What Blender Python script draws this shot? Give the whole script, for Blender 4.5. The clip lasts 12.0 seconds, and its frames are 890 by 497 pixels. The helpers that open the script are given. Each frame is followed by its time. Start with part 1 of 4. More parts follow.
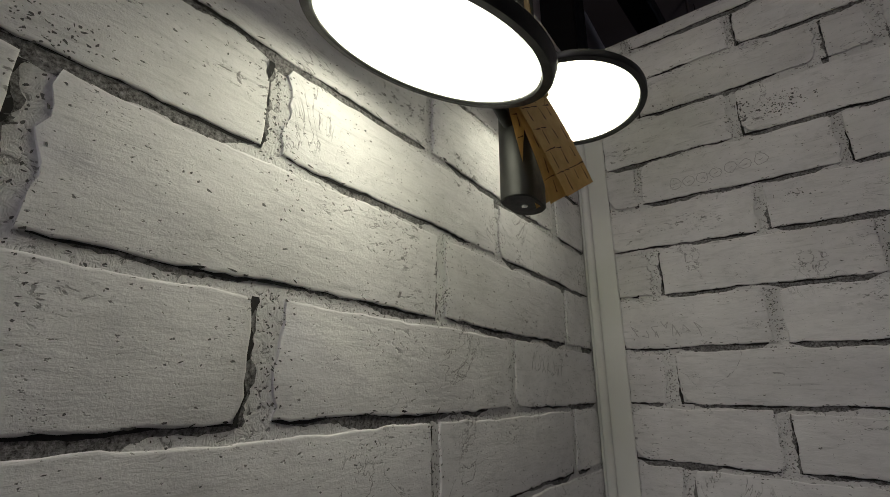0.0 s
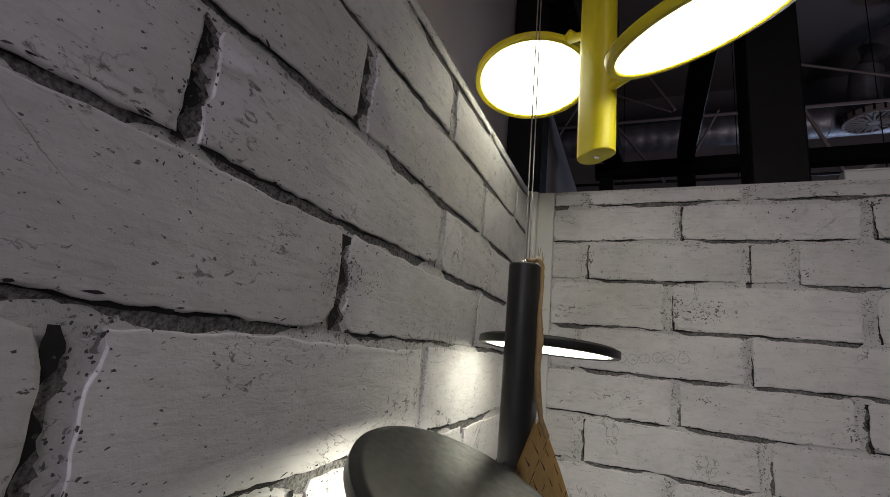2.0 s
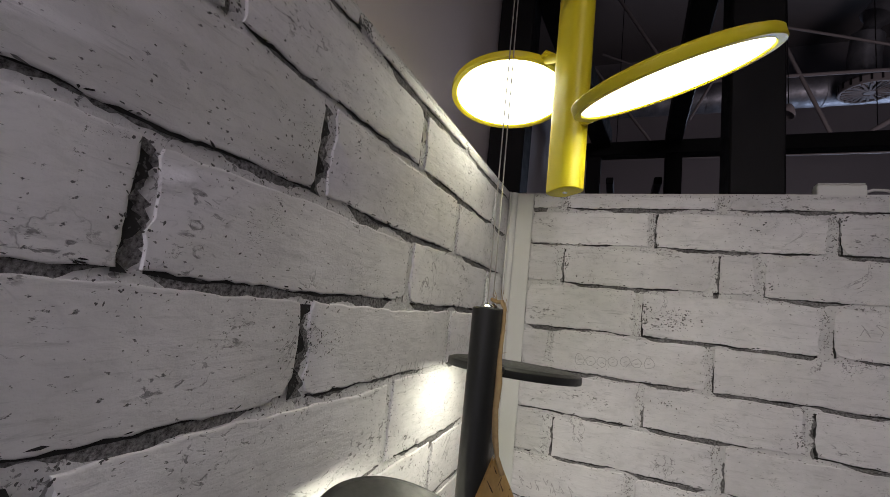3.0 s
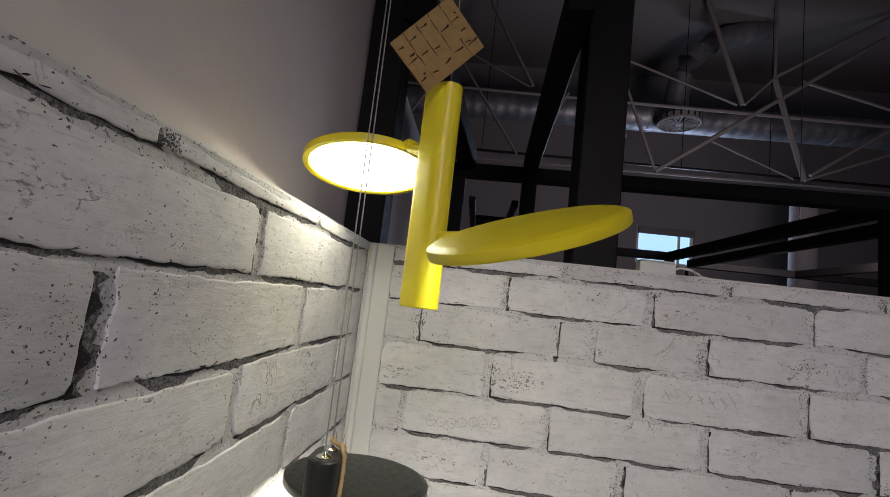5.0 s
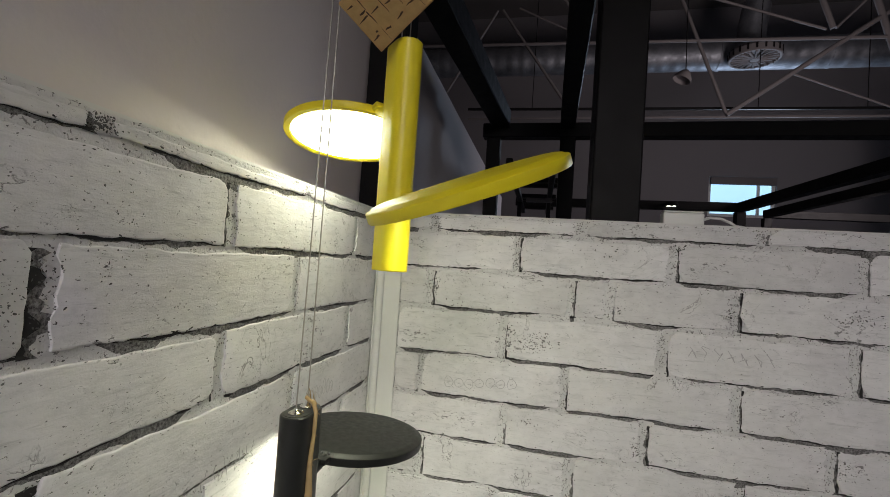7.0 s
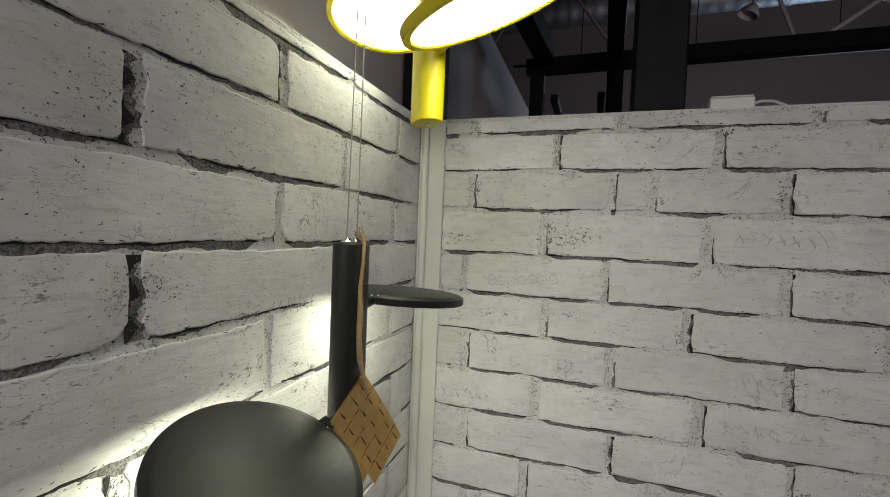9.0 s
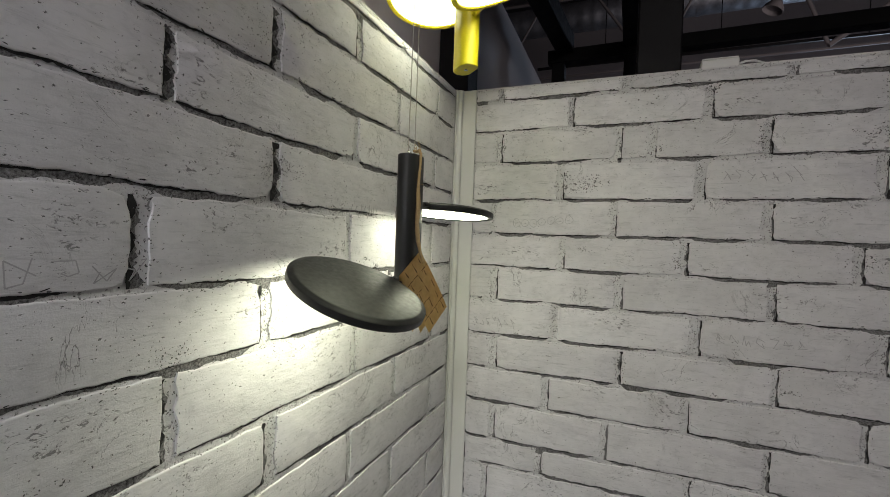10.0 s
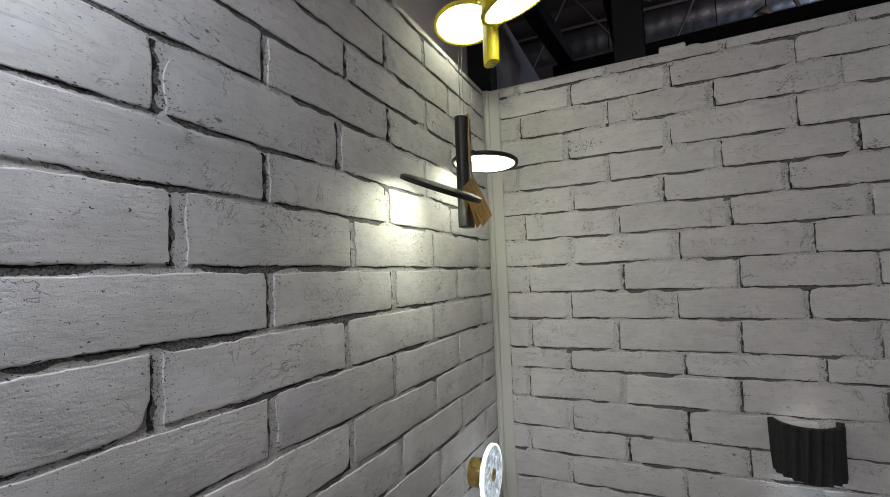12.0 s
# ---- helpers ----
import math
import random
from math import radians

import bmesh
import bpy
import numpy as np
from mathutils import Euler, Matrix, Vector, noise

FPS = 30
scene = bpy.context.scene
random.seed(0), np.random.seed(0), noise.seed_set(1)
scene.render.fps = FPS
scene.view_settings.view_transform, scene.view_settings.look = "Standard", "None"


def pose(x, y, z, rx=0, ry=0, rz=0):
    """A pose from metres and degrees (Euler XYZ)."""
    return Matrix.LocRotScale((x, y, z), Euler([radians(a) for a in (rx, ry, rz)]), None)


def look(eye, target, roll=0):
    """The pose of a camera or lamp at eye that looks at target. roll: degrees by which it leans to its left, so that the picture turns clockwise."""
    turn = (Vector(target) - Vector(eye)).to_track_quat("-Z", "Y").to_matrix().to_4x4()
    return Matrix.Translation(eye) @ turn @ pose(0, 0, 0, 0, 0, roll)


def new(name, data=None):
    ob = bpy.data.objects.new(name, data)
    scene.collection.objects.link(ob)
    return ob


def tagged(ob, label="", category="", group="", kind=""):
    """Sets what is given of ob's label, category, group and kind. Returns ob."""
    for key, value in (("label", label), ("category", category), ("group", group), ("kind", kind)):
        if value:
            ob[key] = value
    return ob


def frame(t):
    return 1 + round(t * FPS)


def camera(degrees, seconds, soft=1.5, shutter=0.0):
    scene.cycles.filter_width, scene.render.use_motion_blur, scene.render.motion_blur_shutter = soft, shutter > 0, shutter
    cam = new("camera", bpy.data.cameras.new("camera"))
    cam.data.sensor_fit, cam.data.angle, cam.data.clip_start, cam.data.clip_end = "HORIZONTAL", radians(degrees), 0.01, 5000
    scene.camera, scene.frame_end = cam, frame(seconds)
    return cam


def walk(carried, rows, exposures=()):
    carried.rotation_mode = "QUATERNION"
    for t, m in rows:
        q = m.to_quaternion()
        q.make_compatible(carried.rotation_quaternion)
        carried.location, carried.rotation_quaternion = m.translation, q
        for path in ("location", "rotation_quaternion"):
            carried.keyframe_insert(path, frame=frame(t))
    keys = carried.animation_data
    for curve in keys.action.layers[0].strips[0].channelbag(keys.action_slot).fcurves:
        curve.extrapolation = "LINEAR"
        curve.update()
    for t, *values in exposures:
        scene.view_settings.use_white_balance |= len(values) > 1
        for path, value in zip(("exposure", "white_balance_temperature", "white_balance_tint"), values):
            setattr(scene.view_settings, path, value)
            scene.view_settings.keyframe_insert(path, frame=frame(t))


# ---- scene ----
cam = camera(90.11, 12.0, 0.65)
# seconds, eye, point looked at, lean
PATH = [
    (0, (0.2912, -0.8815, 1.7510), (-0.2802, -0.1180, 2.0518), 0.51),
    (0.5, (0.3186, -0.9307, 1.8372), (-0.1861, -0.1165, 2.1244), 1.26),
    (1, (0.2848, -0.9430, 1.9085), (-0.1580, -0.0941, 2.1971), 1.41),
    (1.5, (0.2718, -0.9600, 2.0023), (-0.1376, -0.0833, 2.2551), 3.22),
    (2, (0.2242, -1.0131, 2.1135), (-0.1644, -0.1179, 2.3317), 5.60),
    (2.5, (0.2315, -1.0503, 2.1813), (-0.1595, -0.1455, 2.3501), 6.51),
    (3, (0.2537, -1.0289, 2.2100), (-0.1157, -0.1087, 2.3395), 6.04),
    (3.5, (0.2396, -1.0018, 2.2708), (-0.0020, -0.0404, 2.4024), 5.86),
    (5.5, (0.2590, -0.9875, 2.3934), (0.1845, 0.0059, 2.4808), 6.50),
    (6, (0.3132, -0.9508, 2.3906), (0.1949, 0.0409, 2.4406), 4.17),
    (6.5, (0.3520, -0.9627, 2.4012), (0.1975, 0.0241, 2.4497), 3.02),
    (7, (0.3611, -0.9723, 2.3893), (0.1507, 0.0048, 2.4206), 3.92),
    (7.5, (0.4077, -0.9385, 2.3428), (0.1019, 0.0135, 2.3571), 2.18),
    (9.5, (0.3933, -1.0793, 2.1683), (0.0726, -0.1330, 2.1276), 2.78),
    (10, (0.4477, -1.1896, 2.0723), (0.0782, -0.2605, 2.0556), 2.03),
    (10.5, (0.4507, -1.2890, 1.9717), (0.0485, -0.3735, 1.9840), 0.78),
    (11, (0.4763, -1.3875, 1.9252), (0.0410, -0.4874, 1.9423), -0.28),
    (11.5, (0.5218, -1.5003, 1.8435), (0.0384, -0.6261, 1.8903), -2.53),
    (12, (0.5503, -1.5872, 1.7960), (0.1261, -0.6838, 1.8591), -2.24),
]
walk(cam, [(t, look(eye, target, roll)) for t, eye, target, roll in PATH],
     exposures=[(0.0, -0.77, 6500, 10), (0.7, -0.74, 6500, 10), (1.5, -0.52, 6450, 12), (2.5, 0.08, 6400, 14), (3.5, 0.40, 6450, 13), (5.5, 0.72, 6500, 10), (6.5, 0.76, 6550, 7), (7.5, 0.76, 6600, 2),
                (9.5, 0.43, 6600, 2), (10.5, 0.38, 6480, 5), (11.5, 0.38, 6470, 5), (12.0, 0.24, 6480, 4)])

# ---- world and large lights ----
world = bpy.data.worlds.new("world")
scene.world = world
world.use_nodes = True
world.node_tree.nodes["Background"].inputs[0].default_value = (0.75, 0.82, 1.0, 1)
world.node_tree.nodes["Background"].inputs[1].default_value = 0.05


def area(name, eye, target, size, watts, colour, size_y=None):
    lamp = bpy.data.lights.new(name, "AREA")
    lamp.energy, lamp.color, lamp.size = watts, colour, size
    if size_y:
        lamp.shape, lamp.size_y = "RECTANGLE", size_y
    ob = new(name, lamp)
    ob.matrix_world = look(eye, target)
    return ob


# unseen ceiling panels behind the camera and a neighbouring pendant, added to light walls
PANELS = [(0.75, -2.8, 3.55, 15.0), (0.9, -4.4, 3.55, 15.0), (3.2, -1.6, 3.55, 3.5)]
for px_, py_, pz_, watts in PANELS:
    area("panel_fill_light", (px_, py_, pz_ - 0.04), (px_ - 0.35, py_ + 0.45, 2.0), 0.55, watts, (1.0, 0.895, 0.955))
area("hall_window_light", (4.0, 8.0, 4.0), (4.0, 0.0, 3.0), 1.1, 40.0, (0.62, 0.74, 1.0))
# fill added to brighten the hall ceiling and trusses, without any fixture
area("hall_fill_light", (3.3, 2.6, 3.35), (1.6, 6.4, 7.0), 1.0, 32.0, (1.0, 0.85, 0.90))


# ---- materials ----
def mat(name, base=(0.5, 0.5, 0.5), rough=0.6, metal=0.0, spec=0.5):
    m = bpy.data.materials.new(name)
    m.use_nodes = True
    b = m.node_tree.nodes["Principled BSDF"]
    b.inputs["Base Color"].default_value = (*base, 1)
    b.inputs["Roughness"].default_value = rough
    b.inputs["Metallic"].default_value = metal
    b.inputs["Specular IOR Level"].default_value = spec
    return m, m.node_tree, b


def node(tree, kind, **sockets):
    n = tree.nodes.new(kind)
    for key, value in sockets.items():
        n.inputs[key.replace("_", " ")].default_value = value
    return n


def ramp(tree, source, stops):
    r = tree.nodes.new("ShaderNodeValToRGB")
    while len(r.color_ramp.elements) < len(stops):
        r.color_ramp.elements.new(0.5)
    for e, (at, c) in zip(r.color_ramp.elements, stops):
        e.position = at
        e.color = (*c, 1) if not isinstance(c, float) else (c, c, c, 1)
    tree.links.new(source, r.inputs[0])
    return r.outputs[0]


def coords(tree, scale=(1, 1, 1)):
    tc = tree.nodes.new("ShaderNodeTexCoord")
    mp = tree.nodes.new("ShaderNodeMapping")
    mp.inputs["Scale"].default_value = scale
    tree.links.new(tc.outputs["Object"], mp.inputs[0])
    return mp.outputs[0]


def noise_tex(tree, vec, scale, detail=4.0, rough=0.55, distort=0.0):
    n = node(tree, "ShaderNodeTexNoise", Scale=scale, Detail=detail, Roughness=rough, Distortion=distort)
    tree.links.new(vec, n.inputs["Vector"])
    return n.outputs[0]


def mix(tree, kind, fac, a, b):
    m = tree.nodes.new("ShaderNodeMix")
    m.data_type, m.blend_type = "RGBA", kind
    for sock, v in ((m.inputs[0], fac), (m.inputs[6], a), (m.inputs[7], b)):
        if hasattr(v, "links"):
            tree.links.new(v, sock)
        elif isinstance(v, (int, float)):
            sock.default_value = v
        else:
            sock.default_value = (*v, 1)
    return m.outputs[2]


def calc(tree, op, a, b):
    m = tree.nodes.new("ShaderNodeMath")
    m.operation = op
    for sock, v in zip(m.inputs, (a, b)):
        if hasattr(v, "links"):
            tree.links.new(v, sock)
        else:
            sock.default_value = v
    return m.outputs[0]


def bump(tree, bsdf, height, strength, distance):
    b = node(tree, "ShaderNodeBump", Strength=strength, Distance=distance)
    tree.links.new(height, b.inputs["Height"])
    tree.links.new(b.outputs[0], bsdf.inputs["Normal"])


def plain(name, base, rough=0.6, metal=0.0, vary=0.12, scale=9.0, grain=0.0006, grain_scale=350.0, spec=0.5):
    """A painted or coated surface with cloudy tone, uneven gloss and a fine grain."""
    m, t, b = mat(name, base, rough, metal, spec)
    v = coords(t)
    n = noise_tex(t, v, scale, 5.0)
    t.links.new(mix(t, "MIX", n, tuple(c * (1 - vary) for c in base), tuple(min(1, c * (1 + vary)) for c in base)), b.inputs["Base Color"])
    t.links.new(ramp(t, noise_tex(t, v, scale * 4, 4.0), [(0.3, max(0.02, rough - 0.08)), (0.7, min(1.0, rough + 0.08))]), b.inputs["Roughness"])
    if grain:
        bump(t, b, noise_tex(t, v, grain_scale, 2.0), 0.35, grain)
    return m


def glow(name, colour, strength):
    m, t, b = mat(name, (0.9, 0.9, 0.88), 0.5)
    b.inputs["Emission Color"].default_value = (*colour, 1)
    b.inputs["Emission Strength"].default_value = strength
    return m


def brick_material():
    m, t, b = mat("whitewashed brick", (0.6, 0.6, 0.6), 0.62, 0.0, 0.3)
    v = coords(t)
    info = t.nodes.new("ShaderNodeObjectInfo")
    tone = ramp(t, info.outputs["Random"], [(0.0, (0.69, 0.675, 0.68)), (0.5, (0.74, 0.725, 0.73)), (1.0, (0.79, 0.775, 0.78))])
    cloud = ramp(t, noise_tex(t, v, 9.0, 7.0, 0.65), [(0.3, 0.86), (0.7, 1.06)])
    c = mix(t, "MULTIPLY", 1.0, tone, cloud)
    streak = ramp(t, noise_tex(t, coords(t, (14, 14, 170)), 1.0, 6.0, 0.7, 0.4), [(0.30, 0.62), (0.43, 1.0)])
    c = mix(t, "MULTIPLY", 0.65, c, streak)
    # brushed smudges, small dark dents, crumbled patches and hair cracks
    smudge = ramp(t, noise_tex(t, coords(t, (22, 22, 60)), 1.0, 8.0, 0.72, 1.2), [(0.36, 0.70), (0.50, 1.0), (0.66, 1.10)])
    c = mix(t, "MULTIPLY", 0.35, c, smudge)
    w = node(t, "ShaderNodeTexVoronoi", Scale=44.0, Randomness=1.0)
    warp = mix(t, "ADD", 0.05, v, node(t, "ShaderNodeTexNoise", Scale=60.0).outputs[1])
    t.links.new(warp, w.inputs["Vector"])
    patch = noise_tex(t, v, 19.0, 3.0, 0.6)
    dent = calc(t, "MULTIPLY", ramp(t, w.outputs["Distance"], [(0.10, 1.0), (0.17, 0.0)]), ramp(t, patch, [(0.52, 0.0), (0.56, 1.0)]))
    crumb_zone = ramp(t, noise_tex(t, coords(t, (8, 8, 15)), 1.0, 3.0, 0.5), [(0.585, 0.0), (0.64, 1.0)])
    crumb = calc(t, "MULTIPLY", ramp(t, noise_tex(t, coords(t, (90, 90, 170)), 1.0, 6.0, 0.62, 0.9), [(0.37, 1.0), (0.44, 0.0)]), crumb_zone)
    speck = ramp(t, noise_tex(t, coords(t, (150, 150, 280)), 1.0, 4.0, 0.6), [(0.315, 0.95), (0.36, 0.0)])
    crack = ramp(t, calc(t, "ABSOLUTE", calc(t, "SUBTRACT", noise_tex(t, v, 7.0, 6.0, 0.6, 1.5), 0.5), 0.0), [(0.0, 1.0), (0.006, 0.0)])
    crack = calc(t, "MULTIPLY", crack, ramp(t, noise_tex(t, v, 8.0, 2.0), [(0.55, 0.0), (0.63, 0.8)]))
    dark = calc(t, "MAXIMUM", calc(t, "MAXIMUM", calc(t, "MULTIPLY", dent, 0.75), calc(t, "MULTIPLY", crumb, 0.75)), calc(t, "MAXIMUM", crack, speck))
    c = mix(t, "MIX", dark, c, (0.12, 0.115, 0.115))
    t.links.new(c, b.inputs["Base Color"])
    fine = noise_tex(t, v, 380.0, 4.0, 0.65)
    mid = noise_tex(t, coords(t, (36, 36, 120)), 1.0, 6.0, 0.62, 0.3)
    h = calc(t, "ADD", calc(t, "MULTIPLY", fine, 0.35), mid)
    h = calc(t, "SUBTRACT", h, calc(t, "MULTIPLY", dark, 0.8))
    bump(t, b, h, 0.55, 0.0022)
    return m


def mortar_material():
    """Whitewashed crumbly mortar."""
    m, t, b = mat("whitewashed crumbly mortar", (0.6, 0.6, 0.6), 0.85, 0.0, 0.2)
    v = coords(t)
    c = ramp(t, noise_tex(t, v, 24.0, 6.0, 0.65), [(0.3, (0.62, 0.61, 0.61)), (0.65, (0.74, 0.73, 0.73))])
    n = noise_tex(t, v, 150.0, 6.0, 0.68, 0.8)
    hole = ramp(t, n, [(0.375, 1.0), (0.42, 0.0)])
    c = mix(t, "MIX", calc(t, "MULTIPLY", hole, 0.8), c, (0.17, 0.165, 0.165))
    t.links.new(c, b.inputs["Base Color"])
    bump(t, b, n, 0.9, 0.004)
    return m


def recess_material():
    """Bare grey sandy mortar in the open joints."""
    m, t, b = mat("grey sandy mortar", (0.15, 0.15, 0.15), 0.92, 0.0, 0.2)
    v = coords(t)
    c = ramp(t, noise_tex(t, v, 330.0, 5.0, 0.7), [(0.35, (0.05, 0.047, 0.047)), (0.48, (0.205, 0.197, 0.197)), (0.66, (0.39, 0.38, 0.38))])
    c = mix(t, "MULTIPLY", 1.0, c, ramp(t, noise_tex(t, v, 26.0, 4.0), [(0.3, 0.62), (0.7, 1.1)]))
    t.links.new(c, b.inputs["Base Color"])
    bump(t, b, noise_tex(t, v, 260.0, 5.0, 0.7), 0.9, 0.003)
    return m


RECESS = recess_material()
# near-black colour standing for shade under brick edges and in open joints
CREVICE_SHADE = plain("dark crevice shade", (0.02, 0.019, 0.019), 0.95, vary=0.5, scale=120)
CHIP = plain("bare chipped brick", (0.10, 0.096, 0.096), 0.95, vary=0.6, scale=260)
BRICK, MORTAR = brick_material(), mortar_material()
WHITE_TRIM = plain("white plastic trim", (0.72, 0.72, 0.69), 0.38, vary=0.04)
PANEL_EDGE = plain("white panel edge", (0.66, 0.65, 0.64), 0.6, vary=0.08, scale=30)
PLASTER = plain("lilac grey plaster", (0.68, 0.625, 0.615), 0.85, vary=0.10, scale=2.2, grain=0.0012, grain_scale=90)
STEEL_BLACK = plain("black painted steel", (0.009, 0.0085, 0.0088), 0.55, vary=0.3, scale=7, spec=0.14)
HALL_WALL = plain("dim grey hall wall", (0.21, 0.20, 0.21), 0.9, vary=0.12, scale=0.8)
HALL_CEIL = plain("dark painted ceiling", (0.13, 0.12, 0.12), 0.9, vary=0.2, scale=0.7)
FLOOR_MAT = plain("grey showroom floor", (0.24, 0.235, 0.23), 0.45, vary=0.15, scale=1.5)
# white paint with the hall's dimness put into a low base colour
DIMMED_WHITE = plain("dimmed white truss paint", (0.16, 0.145, 0.145), 0.75, vary=0.2, scale=4)
BLACK_COAT = plain("satin black powder coat", (0.013, 0.0135, 0.0125), 0.44, vary=0.2, scale=30, grain=0.0002, grain_scale=900)
YELLOW_COAT = plain("satin lemon yellow paint", (0.78, 0.66, 0.018), 0.42, vary=0.05, scale=20, grain=0.0002, grain_scale=900)
CHROME = plain("polished chrome", (0.75, 0.75, 0.75), 0.14, 1.0, vary=0.05)
CABLE = plain("bare steel cable", (0.42, 0.40, 0.37), 0.4, 0.7, vary=0.15, scale=200)
LED = glow("lit opal diffuser", (1.0, 0.99, 0.77), 7.3)
COOL_LED = glow("lit cool white diffuser", (0.86, 0.89, 1.0), 25.0)
JUTE = plain("jute twine", (0.36, 0.25, 0.12), 0.9, vary=0.35, scale=160, grain=0.002, grain_scale=600)
BRASS = plain("brushed brass", (0.62, 0.45, 0.16), 0.28, 1.0, vary=0.12, scale=40)
PLASTER_DARK = plain("charcoal matt plaster", (0.024, 0.027, 0.026), 0.75, vary=0.2, scale=25)
WHITE_PLASTIC = plain("white plastic", (0.7, 0.7, 0.68), 0.4, vary=0.04)
AMBER = plain("amber glass", (0.75, 0.42, 0.10), 0.3, vary=0.2, scale=30)


def kraft_material():
    m, t, b = mat("printed kraft card", (0.5, 0.33, 0.13), 0.75)
    v = coords(t)
    c = ramp(t, noise_tex(t, v, 90.0, 5.0), [(0.3, (0.52, 0.35, 0.135)), (0.7, (0.63, 0.445, 0.185))])
    t.links.new(c, b.inputs["Base Color"])
    bump(t, b, noise_tex(t, v, 700.0, 3.0), 0.4, 0.0006)
    return m


def duct_material():
    m, t, b = mat("spiral duct zinc", (0.5, 0.52, 0.55), 0.38, 0.9)
    v = coords(t)
    n = noise_tex(t, v, 5.0, 5.0)
    t.links.new(ramp(t, n, [(0.3, (0.20, 0.21, 0.23)), (0.7, (0.34, 0.35, 0.38))]), b.inputs["Base Color"])
    t.links.new(ramp(t, noise_tex(t, v, 24.0, 4.0), [(0.3, 0.46), (0.7, 0.7)]), b.inputs["Roughness"])
    wv = node(t, "ShaderNodeTexWave", Scale=1.6, Distortion=0.6)
    t.links.new(v, wv.inputs["Vector"])
    bump(t, b, calc(t, "ADD", wv.outputs[1], n), 0.5, 0.01)
    return m


def acrylic_material():
    m, t, b = mat("frosted clear acrylic", (0.82, 0.86, 0.9), 0.25)
    b.inputs["Transmission Weight"].default_value = 0.55
    b.inputs["IOR"].default_value = 1.45
    v = coords(t)
    n = noise_tex(t, v, 55.0, 6.0, 0.7, 1.5)
    t.links.new(ramp(t, n, [(0.35, (0.45, 0.5, 0.56)), (0.6, (0.9, 0.93, 0.96))]), b.inputs["Base Color"])
    t.links.new(ramp(t, n, [(0.42, (0.0, 0.0, 0.0)), (0.7, (0.55, 0.6, 0.68))]), b.inputs["Emission Color"])
    b.inputs["Emission Strength"].default_value = 0.9
    bump(t, b, n, 0.8, 0.004)
    return m


KRAFT, DUCT, ACRYLIC = kraft_material(), duct_material(), acrylic_material()
KRAFT_INK = plain("dark brown print", (0.06, 0.035, 0.015), 0.8, vary=0.3, scale=200)
PENCIL = plain("faint pencil line", (0.42, 0.41, 0.415), 0.8, vary=0.25, scale=120)
RIM_LIGHT = glow("lit acrylic rim", (0.95, 0.97, 1.0), 3.0)
WINDOW_GLOW = glow("overcast daylight pane", (0.34, 0.64, 1.0), 0.7)
PANEL_GLOW = glow("added lit ceiling panel", (1.0, 0.95, 0.97), 4.0)
SPOT_GLOW = glow("lit spot lens", (1.0, 0.93, 0.85), 3.0)


# ---- mesh helpers ----
def finish(name, bm, material, smooth=False):
    bmesh.ops.recalc_face_normals(bm, faces=bm.faces)
    me = bpy.data.meshes.new(name)
    bm.to_mesh(me)
    bm.free()
    me.materials.append(material)
    if smooth:
        me.shade_smooth()
        me.set_sharp_from_angle(angle=radians(40))
    return me


def part(name, bm, material, parent=None, label="", smooth=True):
    ob = new(name, finish(name, bm, material, smooth))
    if parent is not None:
        ob.parent = parent
    if label:
        ob["label"] = label
    return ob


def thing(name, label, category, group="", kind="", at=None):
    ob = new(name)
    ob.empty_display_size = 0.05
    if at is not None:
        ob.matrix_world = at
    return tagged(ob, label, category, group, kind)


def box(x0, y0, z0, x1, y1, z1, bevel=0.0, segments=2, bm=None):
    own = bmesh.new()
    bmesh.ops.create_cube(own, size=1.0)
    for v in own.verts:
        v.co = Vector((x0 + (v.co.x + 0.5) * (x1 - x0), y0 + (v.co.y + 0.5) * (y1 - y0), z0 + (v.co.z + 0.5) * (z1 - z0)))
    if bevel:
        bmesh.ops.bevel(own, geom=own.edges[:], offset=bevel, segments=segments, affect="EDGES", profile=0.5)
    return own


def bar(p, q, width, height=None, bevel=0.004):
    """A box section from p to q."""
    p, q = Vector(p), Vector(q)
    height = height or width
    d = q - p
    bm = box(-width / 2, -height / 2, 0, width / 2, height / 2, d.length, bevel, 1)
    up = d.to_track_quat("Z", "Y").to_matrix().to_4x4()
    bm.transform(Matrix.Translation(p) @ up)
    return bm


def lathe(profile, steps=48):
    """A body turned about z from (radius, z) pairs."""
    bm = bmesh.new()
    rings = []
    for r, z in profile:
        if r < 1e-6:
            rings.append([bm.verts.new((0, 0, z))])
        else:
            rings.append([bm.verts.new((r * math.cos(2 * math.pi * i / steps), r * math.sin(2 * math.pi * i / steps), z)) for i in range(steps)])
    for a, b in zip(rings, rings[1:]):
        for i in range(steps):
            j = (i + 1) % steps
            if len(a) == 1 and len(b) == 1:
                continue
            if len(a) == 1:
                bm.faces.new((a[0], b[j], b[i]))
            elif len(b) == 1:
                bm.faces.new((a[i], a[j], b[0]))
            else:
                bm.faces.new((a[i], a[j], b[j], b[i]))
    return bm


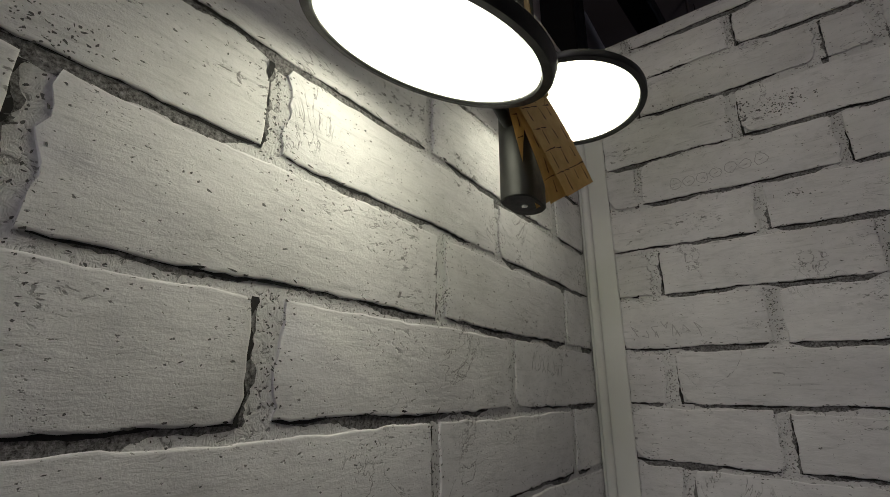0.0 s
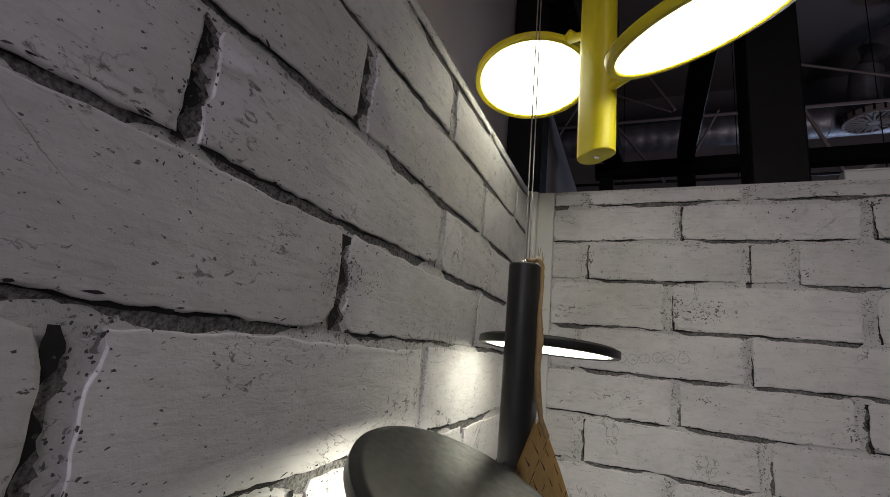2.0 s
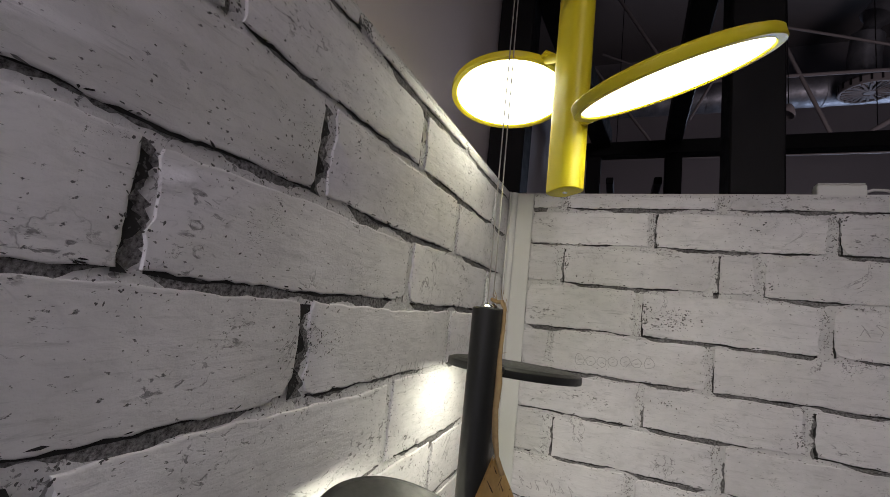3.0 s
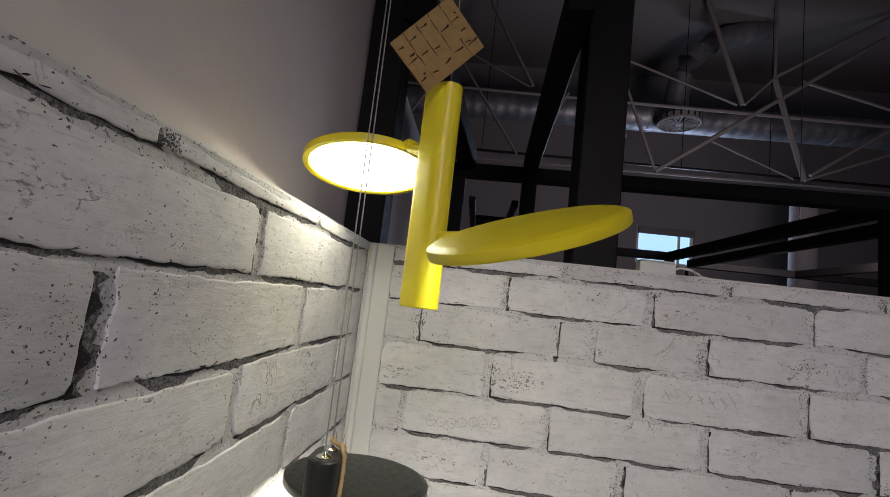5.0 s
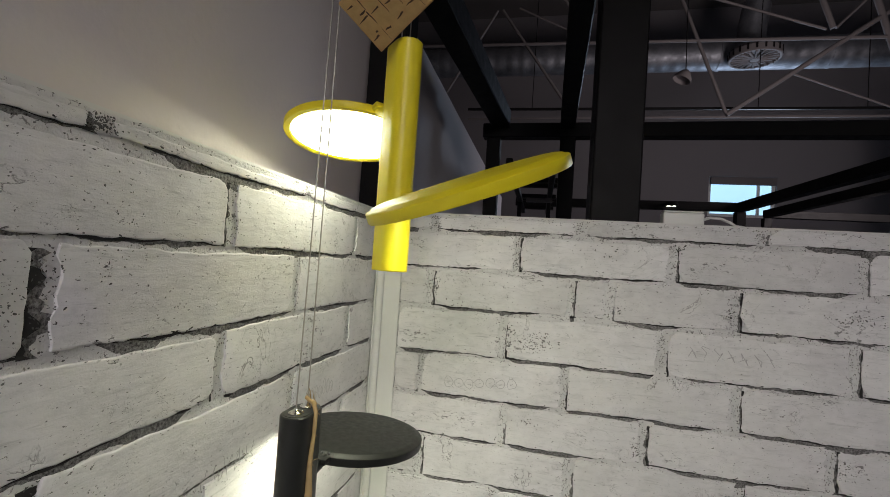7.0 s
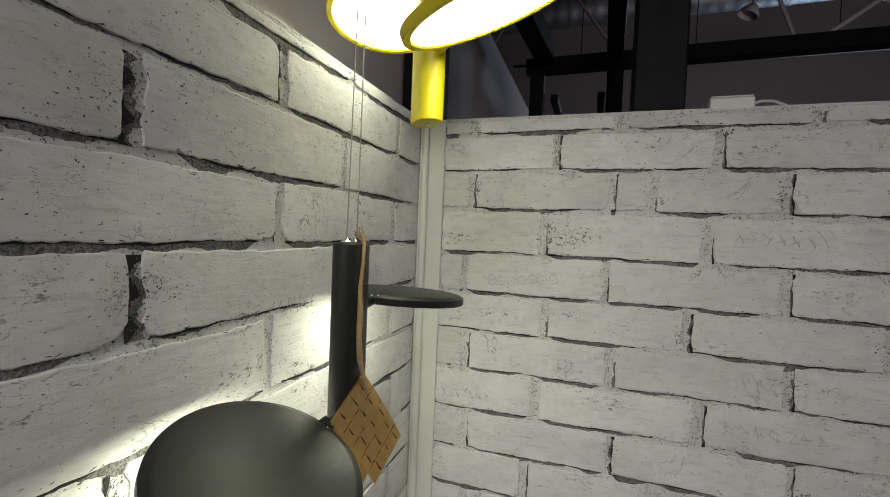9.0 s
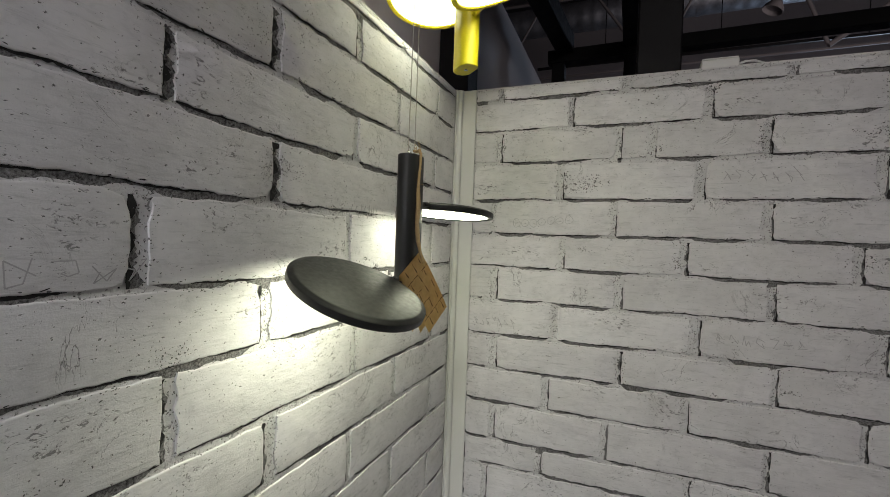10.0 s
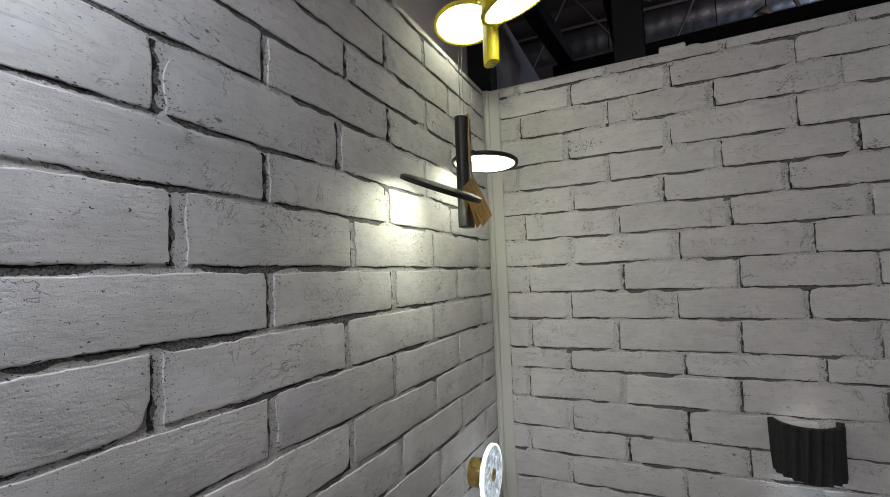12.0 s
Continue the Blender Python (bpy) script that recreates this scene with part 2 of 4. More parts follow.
def pipe(points, radius, sides=8, wobble=0.0, seed=1):
    """A round line through points."""
    rnd = random.Random(seed)
    pts = [Vector(p) for p in points]
    bm = bmesh.new()
    rings = []
    for i, p in enumerate(pts):
        d = (pts[min(i + 1, len(pts) - 1)] - pts[max(i - 1, 0)]).normalized()
        a = d.orthogonal().normalized() if abs(d.z) < 0.9 else Vector((1, 0, 0)).cross(d).normalized()
        b = d.cross(a)
        r = radius * (1 + wobble * rnd.uniform(-1, 1))
        rings.append([bm.verts.new(p + r * (math.cos(2 * math.pi * k / sides) * a + math.sin(2 * math.pi * k / sides) * b)) for k in range(sides)])
    for a, b in zip(rings, rings[1:]):
        for k in range(sides):
            bm.faces.new((a[k], a[(k + 1) % sides], b[(k + 1) % sides], b[k]))
    bm.faces.new(rings[0])
    bm.faces.new(rings[-1])
    return bm


def stadium(length, width, z0, z1, edge=0.0012, steps=14):
    """An upright oblong tube: long axis along x, round ends, softened rims."""
    bm = bmesh.new()
    rings = []
    for inset, z in ((edge, z0), (0.0, z0 + edge), (0.0, z1 - edge), (edge, z1)):
        r, h = width / 2 - inset, (length - width) / 2
        ring = []
        for side in (1, -1):
            for i in range(steps + 1):
                a = -math.pi / 2 + math.pi * i / steps
                ring.append(bm.verts.new((side * (h + r * math.cos(a)), side * r * math.sin(a), z)))
        rings.append(ring)
    n = len(rings[0])
    for a, b in zip(rings, rings[1:]):
        for i in range(n):
            bm.faces.new((a[i], a[(i + 1) % n], b[(i + 1) % n], b[i]))
    bm.faces.new(rings[0])
    bm.faces.new(rings[-1])
    return bm


def structure(name, bm, material, label, category, smooth=False):
    return tagged(part(name, bm, material, None, "", smooth), label, category, "", "structure")


# ---- the hall ----
structure("floor", box(-5, -8, -0.1, 9, 8.2, 0), FLOOR_MAT, "smooth grey showroom floor", "floor")
structure("ceiling", box(-5.2, -8.2, 7.6, 9.2, 8.4, 7.7), HALL_CEIL, "dark painted hall ceiling", "ceiling")
WX0, WX1, WZ0, WZ1 = 3.38, 4.52, 3.60, 4.36
far = bmesh.new()
for q in ((-5, 8.2, 0, WX0, 8.4, 7.6), (WX1, 8.2, 0, 9, 8.4, 7.6), (WX0, 8.2, 0, WX1, 8.4, WZ0), (WX0, 8.2, WZ1, WX1, 8.4, 7.6)):
    piece = box(*q)
    tmp = bpy.data.meshes.new("tmp")
    piece.to_mesh(tmp)
    piece.free()
    far.from_mesh(tmp)
    bpy.data.meshes.remove(tmp)
structure("wall_far", far, HALL_WALL, "dim grey hall wall with a small window", "wall")
structure("wall_behind", box(-5, -8.2, 0, 9, -8, 7.6), HALL_WALL, "plain grey hall wall", "wall")
structure("wall_side_west", box(-5.2, -8.2, 0, -5, 8.4, 7.6), HALL_WALL, "plain grey hall wall", "wall")
structure("wall_side_east", box(9, -8.2, 0, 9.2, 8.4, 7.6), HALL_WALL, "plain grey hall wall", "wall")

win = thing("window_1", "small bright window with a rolled blind high in the hall wall", "window", "", "structure")
part("pane", box(WX0 + 0.04, 8.29, WZ0 + 0.04, WX1 - 0.04, 8.30, WZ1 - 0.04), WINDOW_GLOW, win, "bright daylight pane", False)
for q in ((WX0, 8.25, WZ0, WX0 + 0.06, 8.35, WZ1), (WX1 - 0.06, 8.25, WZ0, WX1, 8.35, WZ1), (WX0 + 0.06, 8.25, WZ0, WX1 - 0.06, 8.35, WZ0 + 0.06),
          (WX0 + 0.06, 8.25, WZ1 - 0.06, WX1 - 0.06, 8.35, WZ1), (4.22, 8.255, WZ0 + 0.06, 4.27, 8.345, WZ1 - 0.06)):
    part("window_frame", box(*q, 0.006, 1), WHITE_PLASTIC, win, "", False)
part("blind", box(WX0 + 0.02, 8.14, WZ1 - 0.16, WX1 - 0.02, 8.2, WZ1 - 0.02, 0.01), DIMMED_WHITE, win, "rolled pale window blind")

structure("wall_plaster", box(-0.16, -4.0, 0, -0.10, 4.0, 3.16), PLASTER, "lilac-grey plastered partition above the brick panels", "wall")

# ---- black steel booth frame ----
frame_thing = thing("booth_frame", "black painted steel frame standing behind the brick panel", "frame")
for p, q, w in (((0.517, 0.122, 0), (0.517, 0.122, 4.3), 0.105), ((-0.045, 0.112, 0), (-0.045, 0.112, 3.2), 0.095),
                ((0.105, 1.2, 0), (0.105, 1.2, 3.015), 0.065), ((0.456, 1.2, 0), (0.456, 1.2, 3.02), 0.07),
                ((2.16, 1.2, 0), (2.16, 1.2, 3.035), 0.075), ((2.05, 3.32, 0), (2.03, 3.32, 3.0), 0.075)):
    part("post", bar(p, q, w), STEEL_BLACK, frame_thing, "", False)
for p, q, w in (((0.03, 0.05, 3.13), (0.14, 1.165, 3.10), 0.085), ((0.425, 0.0, 3.14), (0.45, 1.16, 3.09), 0.068),
                ((0.05, 1.2, 3.05), (2.2, 1.2, 3.07), 0.068), ((2.18, 1.24, 3.07), (2.03, 3.36, 3.04), 0.075),
                ((0.1, 3.32, 3.02), (1.99, 3.32, 3.04), 0.075)):
    part("beam", bar(p, q, w), STEEL_BLACK, frame_thing, "", False)

frame_2 = thing("booth_frame", "black painted steel frame of the neighbouring booth", "frame")
for p, q in (((2.62, 1.75, 3.1), (2.58, 4.1, 3.1)), ((2.62, 1.75, 3.1), (5.2, 1.75, 3.1)), ((2.58, 4.1, 3.1), (5.2, 4.1, 3.1)), ((3.7, 1.79, 3.1), (3.7, 4.06, 3.1))):
    part("beam", bar(p, q, 0.075), STEEL_BLACK, frame_2, "", False)
for p in ((2.62, 1.75), (2.58, 4.1), (5.2, 4.1)):
    part("post", bar((*p, 0), (*p, 3.06), 0.07), STEEL_BLACK, frame_2, "", False)

rack = thing("ceiling_rack", "dark metal display rack with slats between the posts", "rack")
for i in range(5):
    part("slat", bar((0.16, 1.9 + 0.32 * i, 2.95 + 0.03 * (i % 2)), (0.45, 1.9 + 0.32 * i, 2.95 + 0.03 * (i % 2)), 0.07, 0.03), STEEL_BLACK, rack, "", False)
for x in (0.18, 0.40):
    part("rail", bar((x, 1.26, 2.92), (x, 3.26, 2.92), 0.035), STEEL_BLACK, rack, "", False)
    part("upright", bar((x, 2.5, 0), (x, 2.5, 2.9), 0.03), STEEL_BLACK, rack, "", False)
part("lamp_bar", bar((0.24, 2.2, 2.87), (0.42, 2.2, 2.87), 0.03), DIMMED_WHITE, rack, "grey metal bar", False)

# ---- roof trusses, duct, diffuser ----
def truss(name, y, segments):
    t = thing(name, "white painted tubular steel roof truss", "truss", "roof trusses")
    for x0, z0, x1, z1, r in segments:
        part("tube", pipe([(x0, y, z0), (x1, y, z1)], r, 10), DIMMED_WHITE, t)
    return t


truss("roof_truss", 5.7, [(-1.9, 5.79, 6.9, 5.65, 0.024), (2.73, 4.67, 5.99, 7.05, 0.032), (2.73, 4.69, 1.84, 7.0, 0.024), (3.96, 5.83, 3.38, 7.5, 0.036), (1.97, 6.51, 3.88, 5.82, 0.018), (3.99, 5.83, 4.51, 6.4, 0.017),
                          (4.87, 4.73, 4.42, 6.27, 0.040), (4.87, 4.73, 6.4, 5.38, 0.022), (4.95, 4.81, 6.4, 5.86, 0.028), (4.71, 4.74, 3.53, 5.22, 0.014), (4.41, 6.3, 6.2, 7.5, 0.026), (4.81, 6.27, 6.3, 5.86, 0.022),
                          (0.02, 7.24, 0.8, 5.88, 0.024), (-0.42, 6.3, 0.65, 4.75, 0.022), (-0.17, 6.32, 0.75, 5.86, 0.015), (1.05, 5.18, 1.36, 5.81, 0.018), (2.02, 6.67, 2.27, 7.16, 0.022), (-0.5, 6.3, -1.3, 4.9, 0.02),
                          (2.27, 7.16, 2.27, 7.605, 0.02), (0.02, 7.24, 0.02, 7.605, 0.02), (4.42, 6.27, 4.42, 7.605, 0.02)])
conduit = thing("cable_tray", "thin dark conduit rail hung across the hall", "conduit")
part("rail", bar((-0.9, 5.9, 4.84), (6.6, 5.9, 4.82), 0.035), STEEL_BLACK, conduit, "", False)
part("rail", bar((-0.9, 5.95, 4.70), (6.6, 5.95, 4.75), 0.03), DIMMED_WHITE, conduit, "pale conduit", False)
for x in (0.1, 1.6, 3.2, 4.5):
    part("hanger", pipe([(x, 5.9, 4.85), (x, 5.9, 7.605)], 0.006), STEEL_BLACK, conduit)

duct = thing("air_duct", "round galvanised ventilation duct under the ceiling", "duct")
part("main_run", pipe([(-3.0, 6.6, 5.90), (7.5, 6.6, 5.95)], 0.235, 28), DUCT, duct)
part("branch", pipe([(3.31, 6.5, 5.95), (3.30, 6.45, 6.3), (3.33, 6.4, 6.6), (3.42, 6.4, 6.87), (3.58, 6.4, 7.08), (3.8, 6.4, 7.25), (4.05, 6.4, 7.38), (4.7, 6.4, 7.58)], 0.19, 24), DUCT, duct)
for i in range(6):
    x = -1.6 + 1.5 * i
    z = 5.90 + 0.0048 * (x + 3.0)
    part("seam_band", pipe([(x - 0.03, 6.6, z), (x + 0.03, 6.6, z)], 0.243, 28), DUCT, duct)

vent = thing("ceiling_diffuser", "round white swirl air diffuser below the duct", "diffuser", at=pose(3.25, 6.2, 5.66))
part("body", lathe([(0.0, 0.14), (0.30, 0.14), (0.335, 0.10), (0.335, 0.01), (0.325, 0.0), (0.30, 0.0), (0.30, 0.02), (0.0, 0.02)], 40), DIMMED_WHITE, vent)
for i in range(20):
    a = 2 * math.pi * i / 20
    b = box(0.075, -0.014, -0.012, 0.30, 0.014, 0.006, 0.003, 1)
    b.transform(Matrix.Rotation(a, 4, "Z") @ Matrix.Rotation(radians(28), 4, "X"))
    part("vane", b, DIMMED_WHITE, vent, "", False)
    s = box(0.334, -0.012, 0.03, 0.341, 0.012, 0.12)
    s.transform(Matrix.Rotation(a, 4, "Z"))
    part("slot", s, STEEL_BLACK, vent, "dark side slot", False)
part("hub", lathe([(0.0, -0.012), (0.06, -0.012), (0.07, 0.0), (0.07, 0.02)], 24), DIMMED_WHITE, vent)

spot = thing("hanging_spot", "pale bell-shaped spotlight on a thin rod", "lamp", at=pose(1.97, 5.0, 4.90, 0, 25, 0))
part("shade", lathe([(0.02, 0.11), (0.05, 0.09), (0.10, 0.02), (0.115, -0.03), (0.105, -0.03), (0.09, 0.015), (0.0, 0.03)], 28), DIMMED_WHITE, spot)
part("rod", pipe([(-0.01, 0, 0.1), (-1.17, 0, 2.49)], 0.006), STEEL_BLACK, spot)

col = thing("column", "pale grey round column in the hall", "column", at=pose(5.08, 6.0, 0))
part("shaft", lathe([(0.0, 0.0), (0.18, 0.0), (0.18, 4.5), (0.0, 4.5)], 32), HALL_WALL, col)
part("capital", lathe([(0.0, 4.5), (0.22, 4.5), (0.22, 4.60), (0.0, 4.60)], 32), HALL_WALL, col)

amber = thing("amber_pendant", "small flat amber pendant lamp on a cord", "lamp", at=pose(2.70, 2.6, 3.29))
part("shade", lathe([(0.0, 0.02), (0.06, 0.018), (0.092, 0.004), (0.092, -0.004), (0.08, -0.008), (0.0, -0.004)], 32), AMBER, amber)
part("cord", pipe([(0, 0, 0.018), (0, 0, 4.31)], 0.003), STEEL_BLACK, amber)
for i in range(6):
    a = 2 * math.pi * i / 6
    part("bulb", lathe([(0.0, -0.03), (0.008, -0.026), (0.01, -0.015), (0.006, -0.005), (0.0, -0.004)], 10), AMBER, amber).matrix_basis = pose(0.055 * math.cos(a), 0.055 * math.sin(a), 0)

fixture = thing("ceiling_spot", "small lit recessed spotlight on the far beam", "lamp", at=pose(1.46, 3.25, 3.05))
part("housing", lathe([(0.0, 0.0), (0.05, 0.0), (0.06, -0.02), (0.05, -0.03), (0.0, -0.028)], 24), STEEL_BLACK, fixture)
for s in (-1, 1):
    part("lens", lathe([(0.0, -0.034), (0.014, -0.033), (0.016, -0.028), (0.0, -0.026)], 16), SPOT_GLOW, fixture, "lit lens").matrix_basis = pose(0.022 * s, 0, 0)

# unseen fixtures added to carry the panel fill lights
for px_, py_, pz_, watts in PANELS:
    p = thing("unseen_panel_lamp", "added unseen square lit panel lamp with a white frame", "lamp", "panel lamps", at=pose(px_, py_, pz_))
    part("frame", box(-0.31, -0.31, 0.0, 0.31, 0.31, 0.03, 0.006), WHITE_PLASTIC, p, "", False)
    part("diffuser", box(-0.28, -0.28, -0.004, 0.28, 0.28, 0.002), PANEL_GLOW, p, "lit diffuser", False)
    part("rod", pipe([(0, 0, 0.03), (0, 0, 4.0)], 0.006), STEEL_BLACK, p)

# ---- booth corner trim and things on the panel's top ----
trim = thing("corner_trim", "white plastic angle profile covering the booth's inner corner", "trim", "", "structure")
part("wide_flange", box(0.004, -0.004, 0, 0.055, 0.0, 2.497, 0.0012, 1), WHITE_TRIM, trim, "", False)
part("narrow_flange", box(0.0, -0.022, 0, 0.004, -0.0, 2.497, 0.0012, 1), WHITE_TRIM, trim, "", False)
part("bead", pipe([(0.0095, -0.0095, 0.0), (0.0095, -0.0095, 2.496)], 0.0085, 12), WHITE_TRIM, trim)

jbox = thing("junction_box", "flat white plastic junction box lying on the panel top", "box")
part("body", box(0.607, 0.026, 2.5005, 0.686, 0.056, 2.526, 0.003), WHITE_PLASTIC, jbox, "", False)
part("lid", box(0.609, 0.028, 2.5265, 0.684, 0.054, 2.530, 0.0015), WHITE_PLASTIC, jbox, "", False)
part("cable", pipe([(0.686, 0.04, 2.514), (0.70, 0.04, 2.519), (0.72, 0.04, 2.518), (0.74, 0.044, 2.511), (0.752, 0.05, 2.505), (0.77, 0.058, 2.504), (0.79, 0.066, 2.49), (0.80, 0.07, 2.4)], 0.003, 8), WHITE_PLASTIC, jbox, "thin white cable")


# ---- disc pendants ----
def led_disc(parent, coat, centre, axis_angle, normal, arm_from, lit, radius=0.098):
    """A flat lit disc head with its hinge: coat rim and back, opal diffuser underneath."""
    n = Vector(normal).normalized()
    a = Vector((math.cos(axis_angle), math.sin(axis_angle), 0))
    a = (a - n * a.dot(n)).normalized()
    rot = Matrix((a, n.cross(a), n)).transposed().to_4x4()
    m = Matrix.Translation(centre) @ rot
    R = radius
    head = part("disc_head", lathe([(0.0, 0.0075), (R - 0.010, 0.0072), (R - 0.006, 0.0062), (R - 0.004, 0.0045), (R - 0.0012, 0.0042), (R, 0.003), (R, -0.0055), (R - 0.001, -0.0068),
                                    (R - 0.008, -0.007), (R - 0.0095, -0.0055), (R - 0.0095, -0.003), (0.0, -0.003)], 96), coat, parent)
    head.matrix_basis = m
    part("diffuser", lathe([(0.0, -0.0052), (R - 0.011, -0.0050), (R - 0.0098, -0.0042), (R - 0.0098, -0.0032), (0.0, -0.0032)], 96), lit, head, "glowing opal diffuser")
    # hinge between rim and tube
    rim = Vector(centre) - a * (R - 0.004)
    start = Vector(arm_from)
    arm = part("hinge", pipe([start, start.lerp(rim, 0.55), rim], 0.0062, 14), coat, parent)
    tongue = part("hinge_tongue", box(-R - 0.012, -0.009, -0.003, -R + 0.012, 0.009, 0.0042, 0.0015), coat, parent)
    tongue.matrix_basis = m
    for s in (-1, 1):
        screw = part("screw", lathe([(0.0, 0.0095), (0.0018, 0.0092), (0.0022, 0.0072), (0.0, 0.007)], 10), CHROME, parent, "tiny hinge screw")
        screw.matrix_basis = m @ pose(-R + 0.006, 0.005 * s, -0.003)
    return head


def disc_pendant(label, coat, base, top_z, long_angle, heads, ceiling, lit=None):
    x, y, z = base
    length, width = 0.056, 0.034
    lamp = thing("pendant_lamp", label, "lamp", "disc pendants", at=pose(x, y, z))
    c, s = math.cos(long_angle), math.sin(long_angle)
    h = top_z - z
    tube = part("tube", stadium(length, width, 0, h), coat, lamp)
    tube.matrix_basis = pose(0, 0, 0, 0, 0, math.degrees(long_angle))
    base_screw = part("screw", lathe([(0.0, -0.0012), (0.0032, -0.001), (0.0036, 0.0004), (0.0, 0.001)], 14), CHROME, lamp, "steel base screw")
    base_screw.matrix_basis = pose(0.001, 0, 0)
    cap = part("top_inset", stadium(length - 0.006, width - 0.006, h - 0.001, h + 0.0006, 0.0003), BLACK_COAT, lamp)
    cap.matrix_basis = pose(0, 0, 0, 0, 0, math.degrees(long_angle))
    for k in (-1, 1):
        u = 0.012 * k
        grip = part("cable_grip", lathe([(0.0082, h + 0.0004), (0.0082, h + 0.0018), (0.006, h + 0.0032), (0.003, h + 0.0045), (0.002, h + 0.0062), (0.0, h + 0.0065)], 20), CHROME, lamp, "domed chrome cable grip")
        grip.matrix_basis = pose(u * c, u * s, 0)
        top = Vector(ceiling) - Vector(base)
        part("cable", pipe([(u * c, u * s, h + 0.005), (top.x + 0.35 * u * c, top.y + 0.35 * u * s, top.z)], 0.0008, 6), CABLE, lamp, "thin steel suspension cable")
    canopy = part("canopy", lathe([(0.0, 0.0), (0.045, 0.0), (0.05, 0.004), (0.05, 0.024), (0.0, 0.026)], 36), coat, lamp)
    canopy.matrix_basis = Matrix.Translation(Vector(ceiling) - Vector(base))
    for centre, angle, normal in heads:
        local = Vector(centre) - Vector(base)
        a = Vector((math.cos(angle), math.sin(angle), 0))
        led_disc(lamp, coat, local, angle, normal, a * (length / 2 - 0.004) + Vector((0, 0, local.z)), lit or LED)
    return lamp


BLACK_XY = (0.112, -0.514)
disc_pendant("black oblong tube pendant with two lit round discs", BLACK_COAT, (*BLACK_XY, 1.922), 2.214, math.pi / 2,
             [((0.115, -0.668, 2.001), -math.pi / 2, (0.43, -0.06, 1.0)), ((0.113, -0.356, 2.130), math.pi / 2, (0.03, 0.06, 1.0))], (0.092, -0.46, 3.3))
YEL_XY = (0.180, -0.450)
YA = radians(-45)
disc_pendant("lemon yellow oblong tube pendant with two lit round discs", YELLOW_COAT, (*YEL_XY, 2.374), 2.656, YA,
             [((0.289, -0.561, 2.462), YA, (-0.33, -0.30, 1.0)), ((0.066, -0.343, 2.576), YA + math.pi, (-0.07, 0.14, 1.0))], (0.176, -0.42, 3.3))
canopy_bar = thing("suspension_rail", "black steel rail carrying the pendants over the booth", "rail")
part("rail", bar((-0.11, -0.43, 3.345), (1.2, -0.43, 3.345), 0.12, 0.04), STEEL_BLACK, canopy_bar, "", False)
for x in (-0.06, 0.95):
    part("hanger", pipe([(x, -0.43, 3.36), (x, -0.43, 7.605)], 0.006), STEEL_BLACK, canopy_bar)


# ---- hang tags ----
def card_leaf(w, h, bend, z):
    """One leaf of a folded card in the xy plane, slightly warped, with thickness."""
    bm = bmesh.new()
    n = 8
    grid = [[bm.verts.new((w * i / n, h * j / n, z + bend * math.sin(math.pi * i / n) + bend * 0.6 * (j / n) ** 2)) for j in range(n + 1)] for i in range(n + 1)]
    for i in range(n):
        for j in range(n):
            bm.faces.new((grid[i][j], grid[i + 1][j], grid[i + 1][j + 1], grid[i][j + 1]))
    bmesh.ops.solidify(bm, geom=bm.faces[:], thickness=0.0006)
    return bm


def print_marks(w, h, rows, z, bend, seed):
    """Brick-shaped print lines lying on a leaf."""
    rnd = random.Random(seed)
    bm = bmesh.new()

    def height(x, y):
        return z + bend * math.sin(math.pi * x / w) + bend * 0.6 * (y / h) ** 2

    def stroke(x0, y0, x1, y1, t0, t1):
        steps = 4
        d = Vector((x1 - x0, y1 - y0, 0)).normalized()
        nrm = Vector((-d.y, d.x, 0))
        prev = None
        for i in range(steps + 1):
            f = i / steps
            x, y = x0 + (x1 - x0) * f, y0 + (y1 - y0) * f
            t = (t0 + (t1 - t0) * f) * rnd.uniform(0.6, 1.2)
            p = Vector((x, y, 0)) + nrm * rnd.uniform(-0.0004, 0.0004)
            pair = []
            for s in (-1, 1):
                q = p + nrm * t * s
                q.x, q.y = min(max(q.x, 0.0008), w - 0.0008), min(max(q.y, 0.0008), h - 0.0008)
                pair.append(bm.verts.new((q.x, q.y, height(q.x, q.y) + 0.0004)))
            if prev:
                bm.faces.new((prev[0], pair[0], pair[1], prev[1]))
            prev = pair

    rh = w / rows
    for r in range(1, rows):
        y = 0.0
        while y < h:
            ln = rnd.uniform(0.012, 0.026)
            if rnd.random() < 0.8:
                stroke(rh * r, y + 0.002, rh * r + rnd.uniform(-0.001, 0.001), min(y + ln, h - 0.001), 0.0003, 0.0008)
            y += ln
    for r in range(rows):
        y = rnd.uniform(0.006, 0.02)
        while y < h - 0.004:
            stroke(rh * (r + 0.1), y, rh * (r + rnd.uniform(0.5, 0.95)), y + rnd.uniform(-0.002, 0.002), 0.0004, 0.0013)
            y += rnd.uniform(0.018, 0.028)
    return bm


